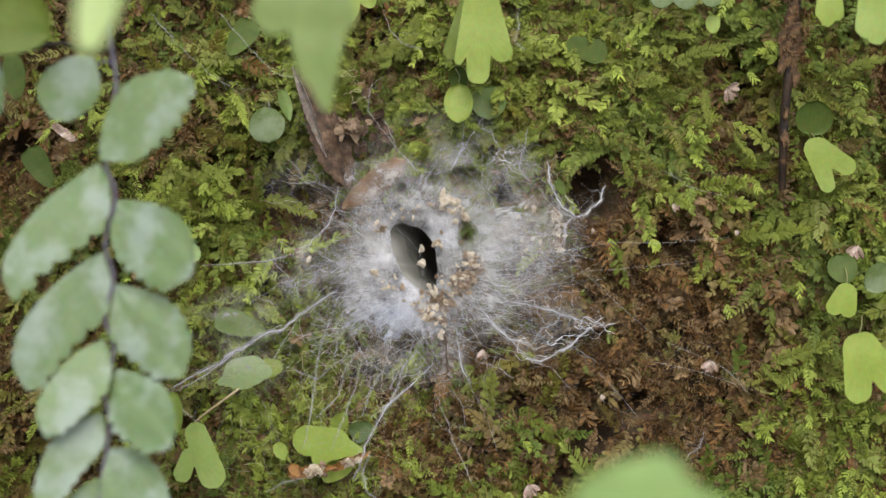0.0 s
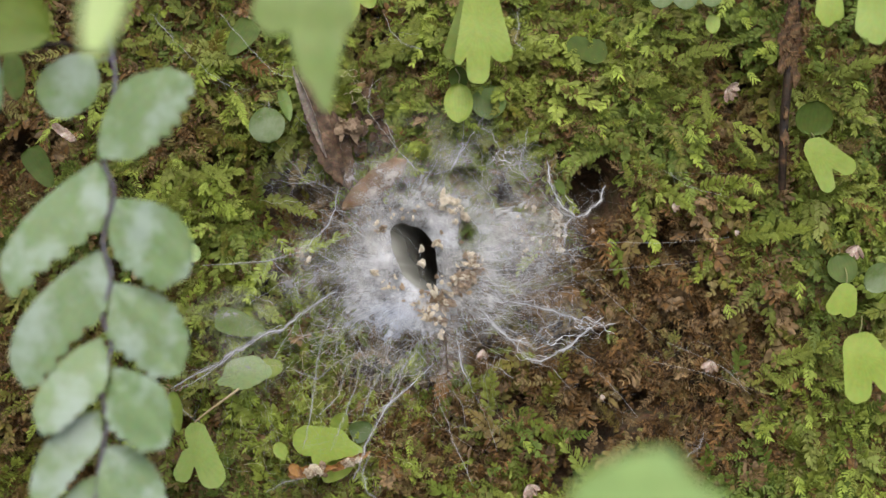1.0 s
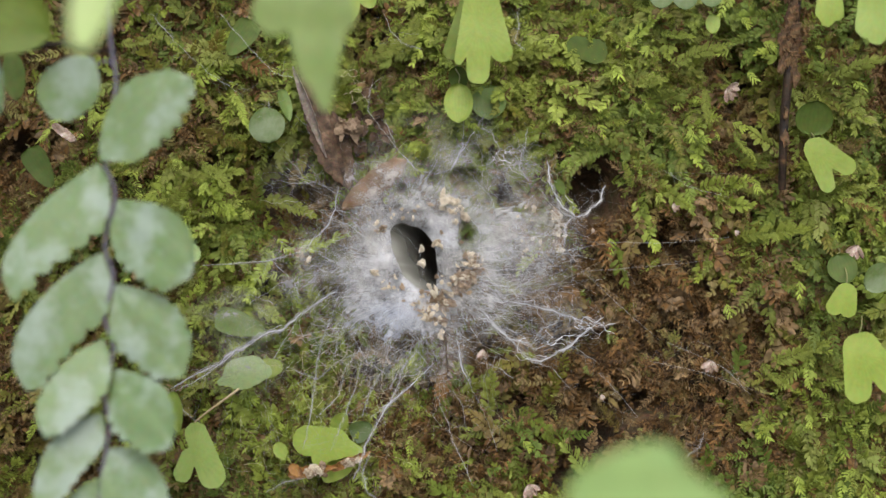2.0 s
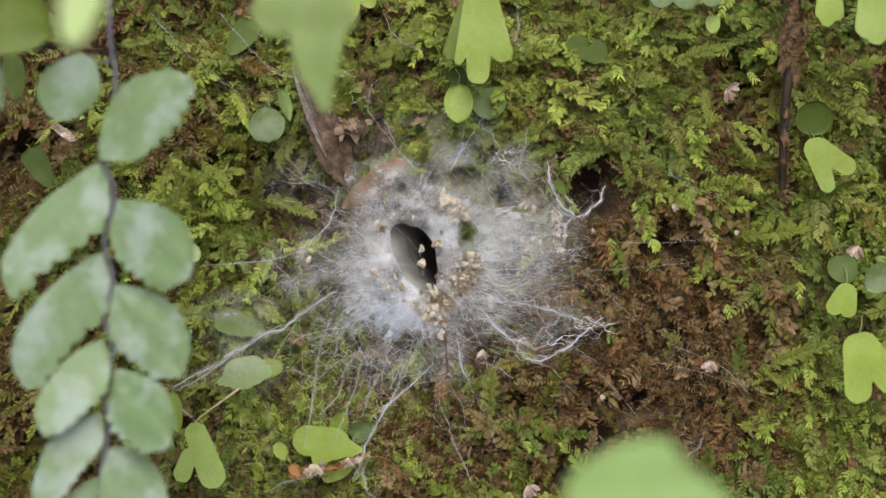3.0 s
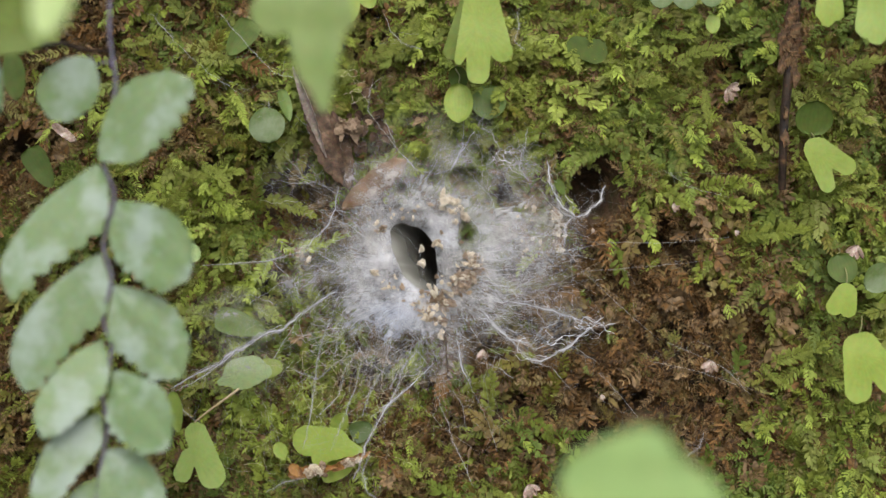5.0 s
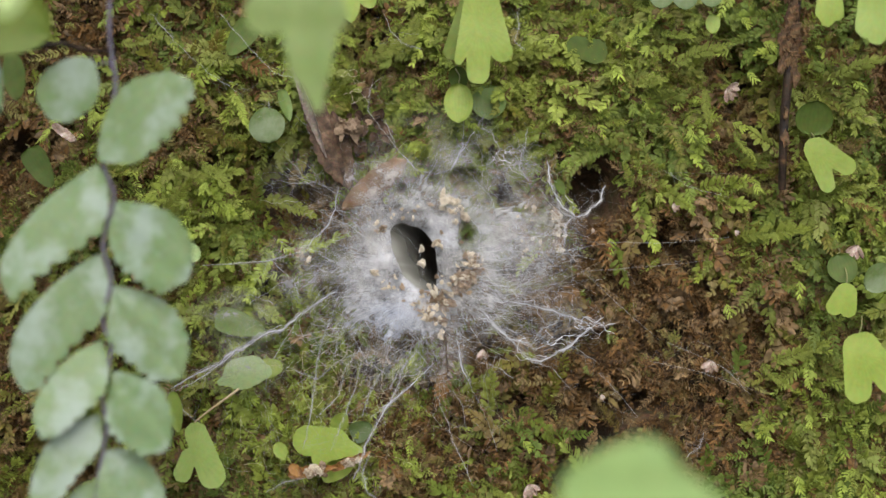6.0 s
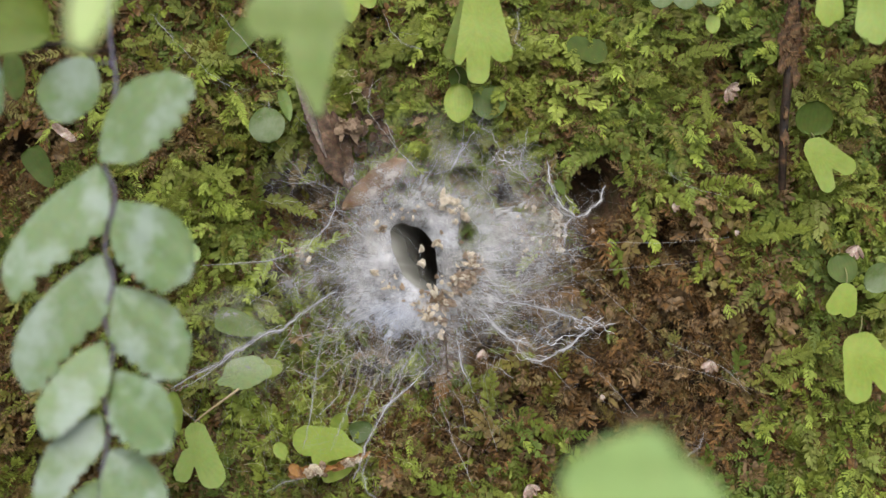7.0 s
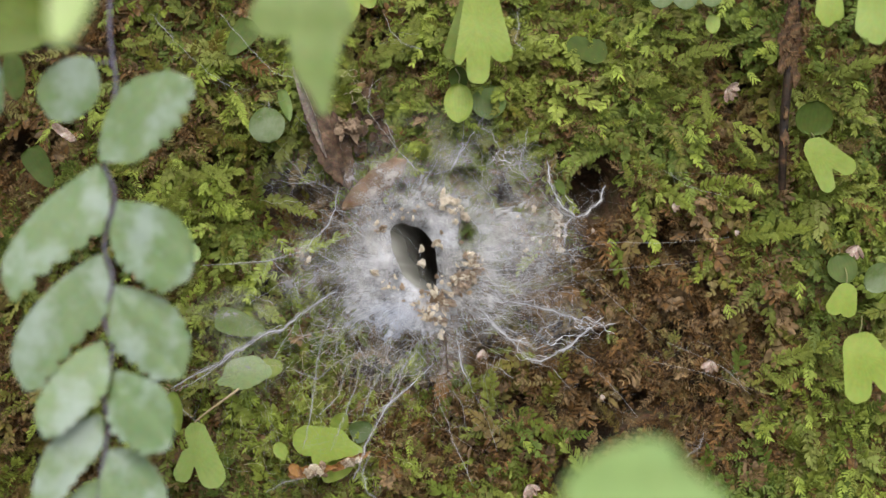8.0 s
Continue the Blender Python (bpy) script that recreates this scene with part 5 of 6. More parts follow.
# ---- crumbs caught in the web ----
def build_crumbs():
    rng = np.random.default_rng(21)
    meshes = [lump_mesh("web_crumb", k, *(rng.uniform(0.35, 1.3, 3)), 1.1, 2, False) for k in range(10)]
    brown = [me.copy() for me in meshes]
    mixed = np.random.default_rng(5)
    for me, tan in zip(meshes, brown):
        me.materials.append(CRUMB)
        tan.materials.append(TAN)
    spots = [(745, 440, 7), (746, 466, 6.5)]
    for k in range(16):
        spots.append((555 + rng.normal(0, 14), 834 + rng.normal(0, 5), rng.uniform(4, 9)))
    for k in range(6):
        spots.append((626 + rng.normal(0, 9), 815 + rng.normal(0, 4), rng.uniform(4, 8)))
    for cu, cv, ru, rv, count, size in ((752, 548, 16, 14, 14, 6), (782, 525, 20, 16, 16, 6), (812, 498, 18, 18, 14, 6), (828, 465, 14, 18, 10, 6), (786, 356, 12, 8, 6, 9), (814, 375, 9, 10, 5, 10),
                                        (672, 405, 9, 12, 7, 5), (664, 480, 8, 6, 4, 5), (690, 505, 12, 8, 6, 5), (985, 392, 9, 14, 9, 6), (989, 424, 7, 14, 8, 6), (945, 440, 26, 24, 10, 4), (940, 372, 14, 12, 5, 5),
                                        (612, 226, 16, 14, 12, 10), (775, 570, 12, 10, 6, 6), (720, 378, 20, 10, 6, 4), (530, 448, 14, 8, 6, 4), (775, 430, 10, 14, 4, 6)):
        for k in range(int(count * 1.8)):
            spots.append((cu + rng.normal(0, ru * 0.8), cv + rng.normal(0, rv * 0.8), size * rng.uniform(0.3, 1.15)))
    heap = np.random.default_rng(8)
    for k in range(46):
        q = heap.random()
        spots.append((842 - 88 * q ** 1.3 + heap.normal(0, 8), 462 + 92 * q ** 0.8 + heap.normal(0, 8), -heap.uniform(5, 9)))
    for u, v, size in spots:
        tan_one = size < 0 or v <= 300 or not (mixed.random() < 0.62 or 735 < u < 755 and 430 < v < 475 or 772 < u < 832 and v < 392)
        ob = new("web_crumb", (brown if tan_one else meshes)[rng.integers(0, 10)])
        d = 0.013 if v > 790 else float(web_depth(u, v)) + (0.0009 if size > 0 else 0.0003) if v > 300 else 0.0095
        ob.matrix_world = Matrix.Translation(at(u, v, d)) @ pose(0, 0, 0, *rng.uniform(0, 360, 3)) @ Matrix.Scale(abs(size) * U, 4)
        if v > 300 and tan_one:
            tagged(ob, "brown crumb of debris caught in the silk", "debris", "crumbs in the web")
        elif v > 300:
            tagged(ob, "pale cream crumb of debris caught in the silk", "debris", "crumbs in the web")
        else:
            tagged(ob, "brown crumb of rotten leaf beside the web", "debris", "crumbs of rotten leaf")


build_crumbs()


# ---- the fern before the bank ----
def build_fern():
    d = 0.052
    fern = thing("fern_frond", at(196, -60, d), "hanging maidenhair fern frond with grey-green toothed leaflets and a dark stalk", "fern")
    stalk("stalk", fern, STEM, [at(u, v, d) for u, v in ((200, -200), (196, -60), (195, 60), (206, 150), (188, 230), (186, 290), (204, 345), (186, 430), (201, 492), (186, 560), (201, 620), (186, 690), (194, 760), (182, 830), (172, 920))],
          0.00038, 0.0003, "thin purplish stalk")
    stalk("root_stalk", fern, STEM, [at(200, -200, d), at(212, -330, d - 0.01), at(236, -450, 0.02), at(250, -520, -0.012)], 0.00048, 0.0006)
    # base, tip, half widths of the two edges, blunt teeth on each, depth at the tip
    rows = [
        ((178, 284), (342, 140), (19, 45, 63, 74, 72, 56, 41), (10, 44, 46, 46, 44, 30, 20), (2, 9), 0.054),
        ((203, 354), (334, 492), (9, 34, 53, 62, 61, 51, 30), (15, 50, 67, 70, 64, 60, 50), (3, 8), 0.056),
        ((203, 503), (324, 665), (10, 37, 55, 63, 59, 50, 26), (9, 39, 63, 63, 52, 48, 36), (4, 8), 0.054),
        ((203, 653), (300, 792), (8, 29, 44, 54, 49, 38, 19), (9, 37, 58, 66, 57, 51, 38), (4, 8), 0.058),
        ((192, 796), (284, 935), (21, 42, 51, 54, 51, 41, 28), (10, 38, 58, 64, 60, 50, 34), (3, 6), 0.056),
        ((174, 288), (22, 532), (31, 61, 72, 50, 32, 14, 11), (7, 27, 43, 53, 58, 56, 40), (11, 1), 0.056),
        ((180, 448), (48, 692), (19, 52, 60, 43, 31, 26, 21), (12, 34, 49, 59, 64, 58, 41), (7, 1), 0.056),
        ((185, 600), (80, 774), (12, 38, 51, 49, 38, 29, 20), (9, 28, 39, 45, 47, 42, 28), (5, 2), 0.058),
        ((182, 732), (66, 906), (11, 32, 33, 27, 26, 25, 22), (13, 35, 45, 48, 42, 33, 19), (4, 2), 0.057),
        ((178, 846), (112, 945), (5, 20, 28, 34, 33, 29, 14), (5, 18, 22, 25, 25, 25, 18), (3, 2), 0.052)]
    kk = (REACH - d) / REACH
    for k, (b, t, l, r, teeth, dt) in enumerate(rows):
        blades("leaflet", fern, FERN, [(at(*b, d + 0.0008 if k == 0 else d - 0.0008), at(*t, dt), U * kk, sides(l, r), dict(cup=1.2, bend=-0.03, turn=(4, -5, 3, -3)[k % 4], seed=k, nt=72, ns=15, scallop=(*[1.7 * q for q in teeth], 8)))])
    blades("leaflet", fern, FERN, [(at(165, 103, d - 0.001), at(88, 208, d - 0.002), U * 0.85, sides((12, 35, 46, 50, 45, 37, 28), (17, 37, 47, 54, 54, 48, 34)), dict(cup=1.5, seed=30, nt=56, ns=13, scallop=(4, 3, 7)))])
    stalk("leaf_stalk", fern, STEM, [at(204, 118, d), at(190, 108, d - 0.002), at(168, 116, d - 0.004)], 0.0003, 0.0002, "", 6, 6)
    blades("leaflet", fern, FERN, [(at(-40, 60, d), at(-2, 205, d), 44 * U, oval(0.5, 0.8, 0.6), dict(cup=0.1, seed=31))])
    return fern


FROND = build_fern()


def leaf_plant(name, label, place, specs, mat, stem_from=None, category="leaf", stem_mat=None, stem_r=0.00013, group="", colour_label=""):
    """A small hanging leaf with one or more lobes and its stalk. specs: (base, tip, width, shape, depth of base, depth of tip, options)."""
    plant = thing(name, at(*place), label, category, group)
    parts = []
    lift = max(0.0, (0.0035 if mat in (DEEP, MELLOW, DULL) else 0.0075) - specs[0][4])
    specs = [(b, t, w, shape, d0 + lift, d1 + lift, o) for b, t, w, shape, d0, d1, o in specs]
    for k, (b, t, w, shape, d0, d1, options) in enumerate(specs):
        scale = (REACH - d0) / REACH
        parts.append((at(*b, d0), at(*t, d1), w * U * scale, shape, dict(options)))
    blades("blade", plant, mat, parts, colour_label)
    if stem_from:
        b, d0 = specs[0][0], specs[0][4]
        way = stem_from if isinstance(stem_from, list) else [((b[0] + stem_from[0]) / 2 + 4, (b[1] + stem_from[1]) / 2, (d0 + stem_from[2]) / 2 + 0.001), stem_from]
        stalk("leaf_stalk", plant, stem_mat or TENDRIL, [at(*b, d0)] + [at(*p) for p in way], stem_r, stem_r * 1.3, "", 6, 6)
    return plant


def fan_leaf(name, label, heart, shells, mat, stem_from, group="", stem_mat=None, stem_r=0.00013):
    """A lobed leaf with its stalk. heart: (u, v, d). shells: (point within, lobes, step forward, options)."""
    plant = thing(name, at(*heart), label, "leaf", group)
    shift = np.array(plant.location)
    for middle, lobes, ahead, options, *other in shells:
        v, f, u = fan_arrays(middle, lobes, heart[2] + ahead, **options)
        link_mesh("blade", raw_mesh("blade", v - shift, f, uvs=u), other[0] if other else mat, plant)
    way = stem_from if isinstance(stem_from, list) else [((heart[0] + stem_from[0]) / 2 + 3, (heart[1] + stem_from[1]) / 2, (heart[2] + stem_from[2]) / 2), stem_from]
    stalk("leaf_stalk", plant, stem_mat or TENDRIL, [at(heart[0], heart[1], heart[2] - 0.0014)] + [at(*p) for p in way], stem_r, stem_r * 1.3, "", 6, 6)
    return plant


# near leaves that stir in the air
TOP_LEAF = leaf_plant("pale_leaf", "pale yellow-green leaf hanging loose before the fern", (185, -60, 0.125),
                      [((192, -60), (150, 94), 76, oval(0.5, 0.75, 0.45), 0.125, 0.125, dict(cup=0.2, bend=-0.04, seed=3))], PALE, [(215, -140, 0.122), (250, -330, 0.1), (300, -520, 0.05), (320, -600, -0.012)], stem_r=0.0003)
MID_LEAF = fan_leaf("lobed_leaf", "soft green three-lobed leaf hanging before the bank", (550, -20, 0.082),
                    [((552, 10), [((556, -30), 56, (562, 70), 46), ((561, 60), 44, (562, 112), 38), ((562, 108), 37, (577, 187), 10), ((545, -30), 44, (486, 20), 40), ((565, -30), 44, (592, 24), 38)], 0.0, dict(seed=4, merge=6, tilt=(0.02, 0.02)))],
                    SOFT, [(566, -150, 0.08), (585, -300, 0.06), (610, -430, 0.02), (620, -470, -0.012)], stem_r=0.0003)
LOW_LEAF = fan_leaf("broad_leaf", "broad soft green leaf close before the bank", (1170, 960, 0.135),
                    [((1160, 930), [((1170, 980), 120, (1165, 850), 48), ((1150, 960), 110, (1068, 898), 56), ((1190, 960), 120, (1240, 940), 60), ((1185, 930), 85, (1205, 912), 50), ((1160, 900), 60, (1110, 860), 40)], 0.0, dict(seed=7, merge=34, tilt=(0.04, -0.03)))],
                    LIGHT, [(1180, 1180, 0.132), (1210, 1350, 0.1), (1260, 1480, 0.04), (1280, 1540, -0.012)], stem_r=0.0004)

# leaves that hang still
leaf_plant("broad_leaf", "broad green leaf on a dark twig", (-60, -40, 0.055), [((-90, -10), (92, 62), 165, oval(0.5, 0.62, 0.55), 0.055, 0.056, dict(cup=0.1, seed=8))], GRASS, [(-170, -30, 0.052), (-300, -80, 0.03), (-380, -110, -0.012)])
twig = thing("dark_twig", at(100, 92, 0.045), "thin dark brown twig with a bent end", "twig")
stalk("stem", twig, BARK, [at(-330, 60, -0.012), at(-260, 90, 0.02), at(-150, 104, 0.042), at(-60, 100, 0.045), at(0, 94, 0.045), at(60, 84, 0.045), at(110, 78, 0.044), at(150, 88, 0.042), at(205, 92, 0.05)], 0.0008, 0.0004)
fan_leaf("lobed_leaf", "fresh green leaf with four drooping lobes", (850, -20, 0.017),
         [((850, 45), [((850, -20), 28, (846, 129), 20), ((858, -16), 20, (888, 91), 19), ((842, -16), 18, (813, 106), 9)], 0.0, dict(seed=9, merge=1.8, tilt=(0.0, 0.03))),
          # the lobe behind gets the darker green: its shade is painted into the colour
          ((818, 50), [((836, -20), 14, (801, 90), 16)], -0.0014, dict(seed=13, tilt=(0.1, 0.02)), GRASS)], FRESH, (852, -90, 0.01))
leaf_plant("round_leaf", "small round green leaf hanging over moss", (813, 150, 0.012), [((812, 148), (811, 218), 51, oval(0.5, 0.95, 0.5), 0.012, 0.013, dict(cup=0.25, seed=15))], FRESH, (806, 122, 0.008))
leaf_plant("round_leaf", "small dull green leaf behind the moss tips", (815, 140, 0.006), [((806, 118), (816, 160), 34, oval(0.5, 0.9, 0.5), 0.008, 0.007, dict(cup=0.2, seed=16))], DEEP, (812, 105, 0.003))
leaf_plant("round_leaf", "dim round green leaf under a film of silk", (865, 180, 0.004), [((866, 150), (864, 212), 62, oval(0.5, 0.95, 0.5), 0.003, 0.004, dict(cup=0.15, seed=75))], MELLOW, (868, 140, 0.0))
leaf_plant("small_leaf", "small bright green pointed leaf", (618, -10, 0.02), [((616, -20), (622, 40), 36, oval(0.5, 0.85, 0.6), 0.02, 0.021, dict(cup=0.1, seed=17)), ((640, -25), (660, 14), 40, oval(), 0.019, 0.019, dict(seed=18))], FRESH, (620, -60, 0.01))
fan_leaf("lobed_leaf", "fresh green leaf with a three-lobed rounded end", (1468, -30, 0.02),
         [((1468, 5), [((1468, -30), 18, (1455, 22), 12), ((1468, -30), 18, (1464, 34), 13), ((1470, -30), 18, (1481, 24), 13)], 0.0, dict(seed=19, merge=3))], FRESH, (1470, -90, 0.01))
fan_leaf("lobed_leaf", "broad pale green leaf with a notched end", (1554, -30, 0.024),
         [((1552, 15), [((1552, -30), 28, (1535, 46), 22), ((1554, -20), 28, (1552, 62), 17), ((1560, -30), 28, (1584, 44), 24)], 0.0, dict(seed=21, merge=3))], BRIGHT, (1560, -90, 0.01))
fan_leaf("heart_leaf", "fresh green leaf split into two long lobes", (1440, 250, 0.0125),
         [((1446, 268), [((1443, 264), 20, (1464, 327), 14), ((1450, 264), 20, (1499, 294), 16)], 0.0, dict(seed=23, merge=2.5, tilt=(0.02, 0.03)))], FRESH, (1436, 236, 0.006))
leaf_plant("round_leaf", "round dark green leaf against the moss", (1440, 215, 0.005), [((1436, 240), (1446, 178), 66, oval(0.5, 0.9, 0.5), 0.005, 0.007, dict(cup=0.15, seed=25))], DEEP, (1434, 246, 0.002))
fan_leaf("heart_leaf", "fresh green leaf with two rounded lobes", (1498, 506, 0.0125),
         [((1494, 526), [((1496, 521), 19, (1477, 543), 15), ((1498, 521), 19, (1501, 547), 15)], 0.0, dict(seed=26, merge=2.5))], FRESH, (1494, 470, 0.006))
leaf_plant("round_leaf", "dull green leaf half hidden by another", (1495, 470, 0.006), [((1482, 450), (1500, 502), 52, oval(0.5, 0.9, 0.5), 0.006, 0.008, dict(cup=0.15, seed=28))], DEEP, (1484, 440, 0.002))
leaf_plant("round_leaf", "round grey-green leaf with a soft sheen", (1560, 490, 0.01), [((1578, 474), (1532, 512), 50, oval(0.5, 0.9, 0.5), 0.01, 0.011, dict(cup=0.15, seed=29))], DULL, (1590, 470, 0.003))
fan_leaf("heart_leaf", "large fresh green leaf with two long lobes", (1518, 596, 0.018),
         [((1524, 628), [((1517, 616), 25, (1519, 690), 24), ((1530, 614), 26, (1576, 674), 24)], 0.0, dict(seed=32, merge=2.5, tilt=(0.03, 0.02)))], FRESH, (1525, 560, 0.01))
for k, (u, v, w) in enumerate(((1170, -6, 46), (1212, -4, 48), (1258, -8, 44))):
    leaf_plant("round_leaf", "round grey-green leaf in a row of three", (u, v - 30, 0.01), [((u, v - 30), (u, v + 22), w, oval(0.5, 0.95, 0.5), 0.01, 0.012, dict(cup=0.15, seed=34 + k))], DULL, (u, v - 60, 0.004), group="row of round leaves")
leaf_plant("small_leaf", "tiny fresh green oval leaf", (1262, 28, 0.008), [((1262, 26), (1261, 60), 26, oval(0.5, 0.9, 0.5), 0.008, 0.009, dict(cup=0.15, seed=38))], FRESH, (1262, 5, 0.004))
fan_leaf("heart_leaf", "dark blue-green leaf with two round lobes", (1036, 84, 0.0035),
         [((1038, 87), [((1032, 84), 18, (1022, 84), 20), ((1040, 88), 20, (1053, 91), 22)], 0.0, dict(seed=39, merge=3, tilt=(0.1, 0.0)))], DEEP, (1040, 60, 0.0))
leaf_plant("round_leaf", "round green leaf with silk across it", (475, 215, 0.008), [((468, 190), (476, 253), 64, oval(0.5, 1.0, 0.5), 0.008, 0.01, dict(cup=-0.15, seed=41))], DULL, (466, 176, 0.002))
leaf_plant("small_leaf", "thin green leaf standing on edge beside the web", (506, 185, 0.006), [((498, 158), (512, 216), 26, oval(0.5, 0.7, 0.6), 0.006, 0.008, dict(cup=0.3, turn=40, seed=42))], MELLOW, (476, 165, 0.002))
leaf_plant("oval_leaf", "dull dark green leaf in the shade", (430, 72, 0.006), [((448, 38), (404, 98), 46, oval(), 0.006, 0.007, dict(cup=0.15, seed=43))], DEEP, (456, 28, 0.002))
leaf_plant("small_leaf", "small bright green leaf edge behind the fern", (346, 446, 0.02), [((326, 436), (352, 460), 32, oval(0.5, 0.9, 0.5), 0.02, 0.021, dict(cup=0.1, seed=44))], PALE, (312, 430, 0.012))
fan_leaf("heart_leaf", "fresh green leaf with one long and one short lobe", (346, 756, 0.0145),
         [((344, 796), [((347, 768), 20, (375, 841), 24), ((334, 808), 14, (323, 838), 16)], 0.0, dict(seed=45, merge=2.5, tilt=(0.02, 0.22)))], BRIGHT, (352, 742, 0.008))
leaf_plant("small_leaf", "narrow fresh green leaf behind the fern", (308, 700, 0.018), [((305, 692), (316, 766), 26, oval(0.5, 0.8, 0.6), 0.018, 0.019, dict(cup=0.2, seed=47))], FRESH, (304, 685, 0.012))
fan_leaf("oval_leaf", "pale green leaf lying beneath a silk strand", (470, 650, 0.0085),
         [((430, 664), [((446, 656), 26, (424, 662), 28), ((430, 662), 27, (390, 677), 6), ((444, 660), 22, (468, 658), 13)], 0.0006, dict(seed=48, merge=4, tilt=(-0.03, 0.03)))], DUSTY, (505, 636, 0.003))
fan_leaf("small_leaf", "darker green leaf half under a pale one", (492, 640, 0.0075),
         [((480, 652), [((476, 652), 18, (486, 650), 14)], 0.0, dict(seed=49))], FRESH, (505, 636, 0.003))
fan_leaf("oval_leaf", "bright green leaf with a withered brown edge", (640, 800, 0.0095),
         [((575, 788), [((590, 786), 28, (545, 780), 27), ((600, 790), 22, (634, 799), 9), ((575, 800), 20, (566, 814), 14)], 0.001, dict(seed=50, merge=5, tilt=(-0.02, 0.01), cup=-0.03))], FRESH, (665, 806, 0.003))
leaf_plant("small_leaf", "deep green leaf under a withered leaf", (596, 830, 0.006), [((566, 838), (624, 826), 40, oval(), 0.006, 0.007, dict(cup=0.1, seed=51))], FRESH, (560, 840, 0.002))
leaf_plant("small_leaf", "small green leaf beside the web", (602, 744, 0.006), [((592, 762), (612, 732), 30, oval(0.5, 0.8, 0.6), 0.006, 0.008, dict(cup=0.1, seed=52))], FRESH, (588, 770, 0.002))
leaf_plant("small_leaf", "small grey-green leaf beside the web", (640, 762, 0.005), [((622, 772), (658, 752), 38, oval(), 0.005, 0.006, dict(cup=0.1, seed=53))], DULL, (616, 776, 0.002))
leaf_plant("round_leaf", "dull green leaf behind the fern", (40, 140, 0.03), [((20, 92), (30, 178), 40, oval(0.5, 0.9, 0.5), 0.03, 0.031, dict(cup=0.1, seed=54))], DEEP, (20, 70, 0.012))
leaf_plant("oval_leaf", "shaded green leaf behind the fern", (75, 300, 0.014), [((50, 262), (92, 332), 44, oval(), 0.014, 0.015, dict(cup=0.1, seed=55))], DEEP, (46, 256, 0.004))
leaf_plant("oval_leaf", "green leaf edge showing behind fern leaflets", (110, 790, 0.04), [((176, 730), (66, 850), 46, oval(), 0.046, 0.045, dict(cup=0.1, seed=56))], FRESH, (182, 722, 0.04))
leaf_plant("oval_leaf", "thin green leaf in the shade by the strand", (430, 590, 0.005), [((380, 560), (470, 588), 46, oval(), 0.004, 0.005, dict(cup=0.1, seed=57))], MELLOW, (372, 556, 0.001))


leaf_plant("small_leaf", "dull green leaf at the edge of a dark hollow", (988, 332, 0.005), [((986, 318), (997, 346), 18, oval(0.5, 0.8, 0.6), 0.005, 0.006, dict(cup=0.1, turn=25, seed=72))], DEEP, (978, 304, 0.002))
leaf_plant("small_leaf", "small fresh green leaf near the withered leaf", (498, 798, 0.006), [((488, 784), (506, 814), 24, oval(0.5, 0.85, 0.6), 0.006, 0.0075, dict(cup=0.1, teeth=0.2, seed=74))], FRESH, (484, 776, 0.002))


# ---- dead leaves, stems and scraps ----
def rust_shoot(u, v, turn, size, k):
    """A withered rust-brown moss shoot that stands out from the carpet."""
    tv, tf, ta = CURLS[k % len(CURLS)] if k % 2 else SHOOTS[k % len(SHOOTS)]
    n = len(tv)
    me = raw_mesh("rust_moss_shoot", tv, tf, False, None, {"tone": np.full(n, 0.06), "tip": ta * 0.3, "hoar": np.zeros(n)})
    ob = link_mesh("rust_moss_shoot", me, MOSS)
    ob.matrix_world = Matrix.Translation(at(u, v, 0.0045)) @ pose(0, 0, 0, 90, 0, 0) @ pose(0, 0, 0, 0, 0, 180 + turn) @ pose(0, 0, 0, 10, 0, 0) @ Matrix.Scale(size * U, 4)
    return tagged(ob, "withered rust-brown moss shoot on the bank", "moss", "rust-brown moss shoots")


for k, (u, v, turn, size) in enumerate(((1490, 350, 70, 60), (1058, 405, 10, 40), (1310, 700, 20, 36), (1285, 740, -30, 34), (1270, 800, 30, 40), (800, 650, -20, 40), (1250, 520, 15, 34), (1180, 470, 40, 36), (1110, 600, -50, 44), (660, 805, 60, 36), (1530, 380, 30, 44), (420, 95, 60, 40))):
    rust_shoot(u, v, turn, size, k)



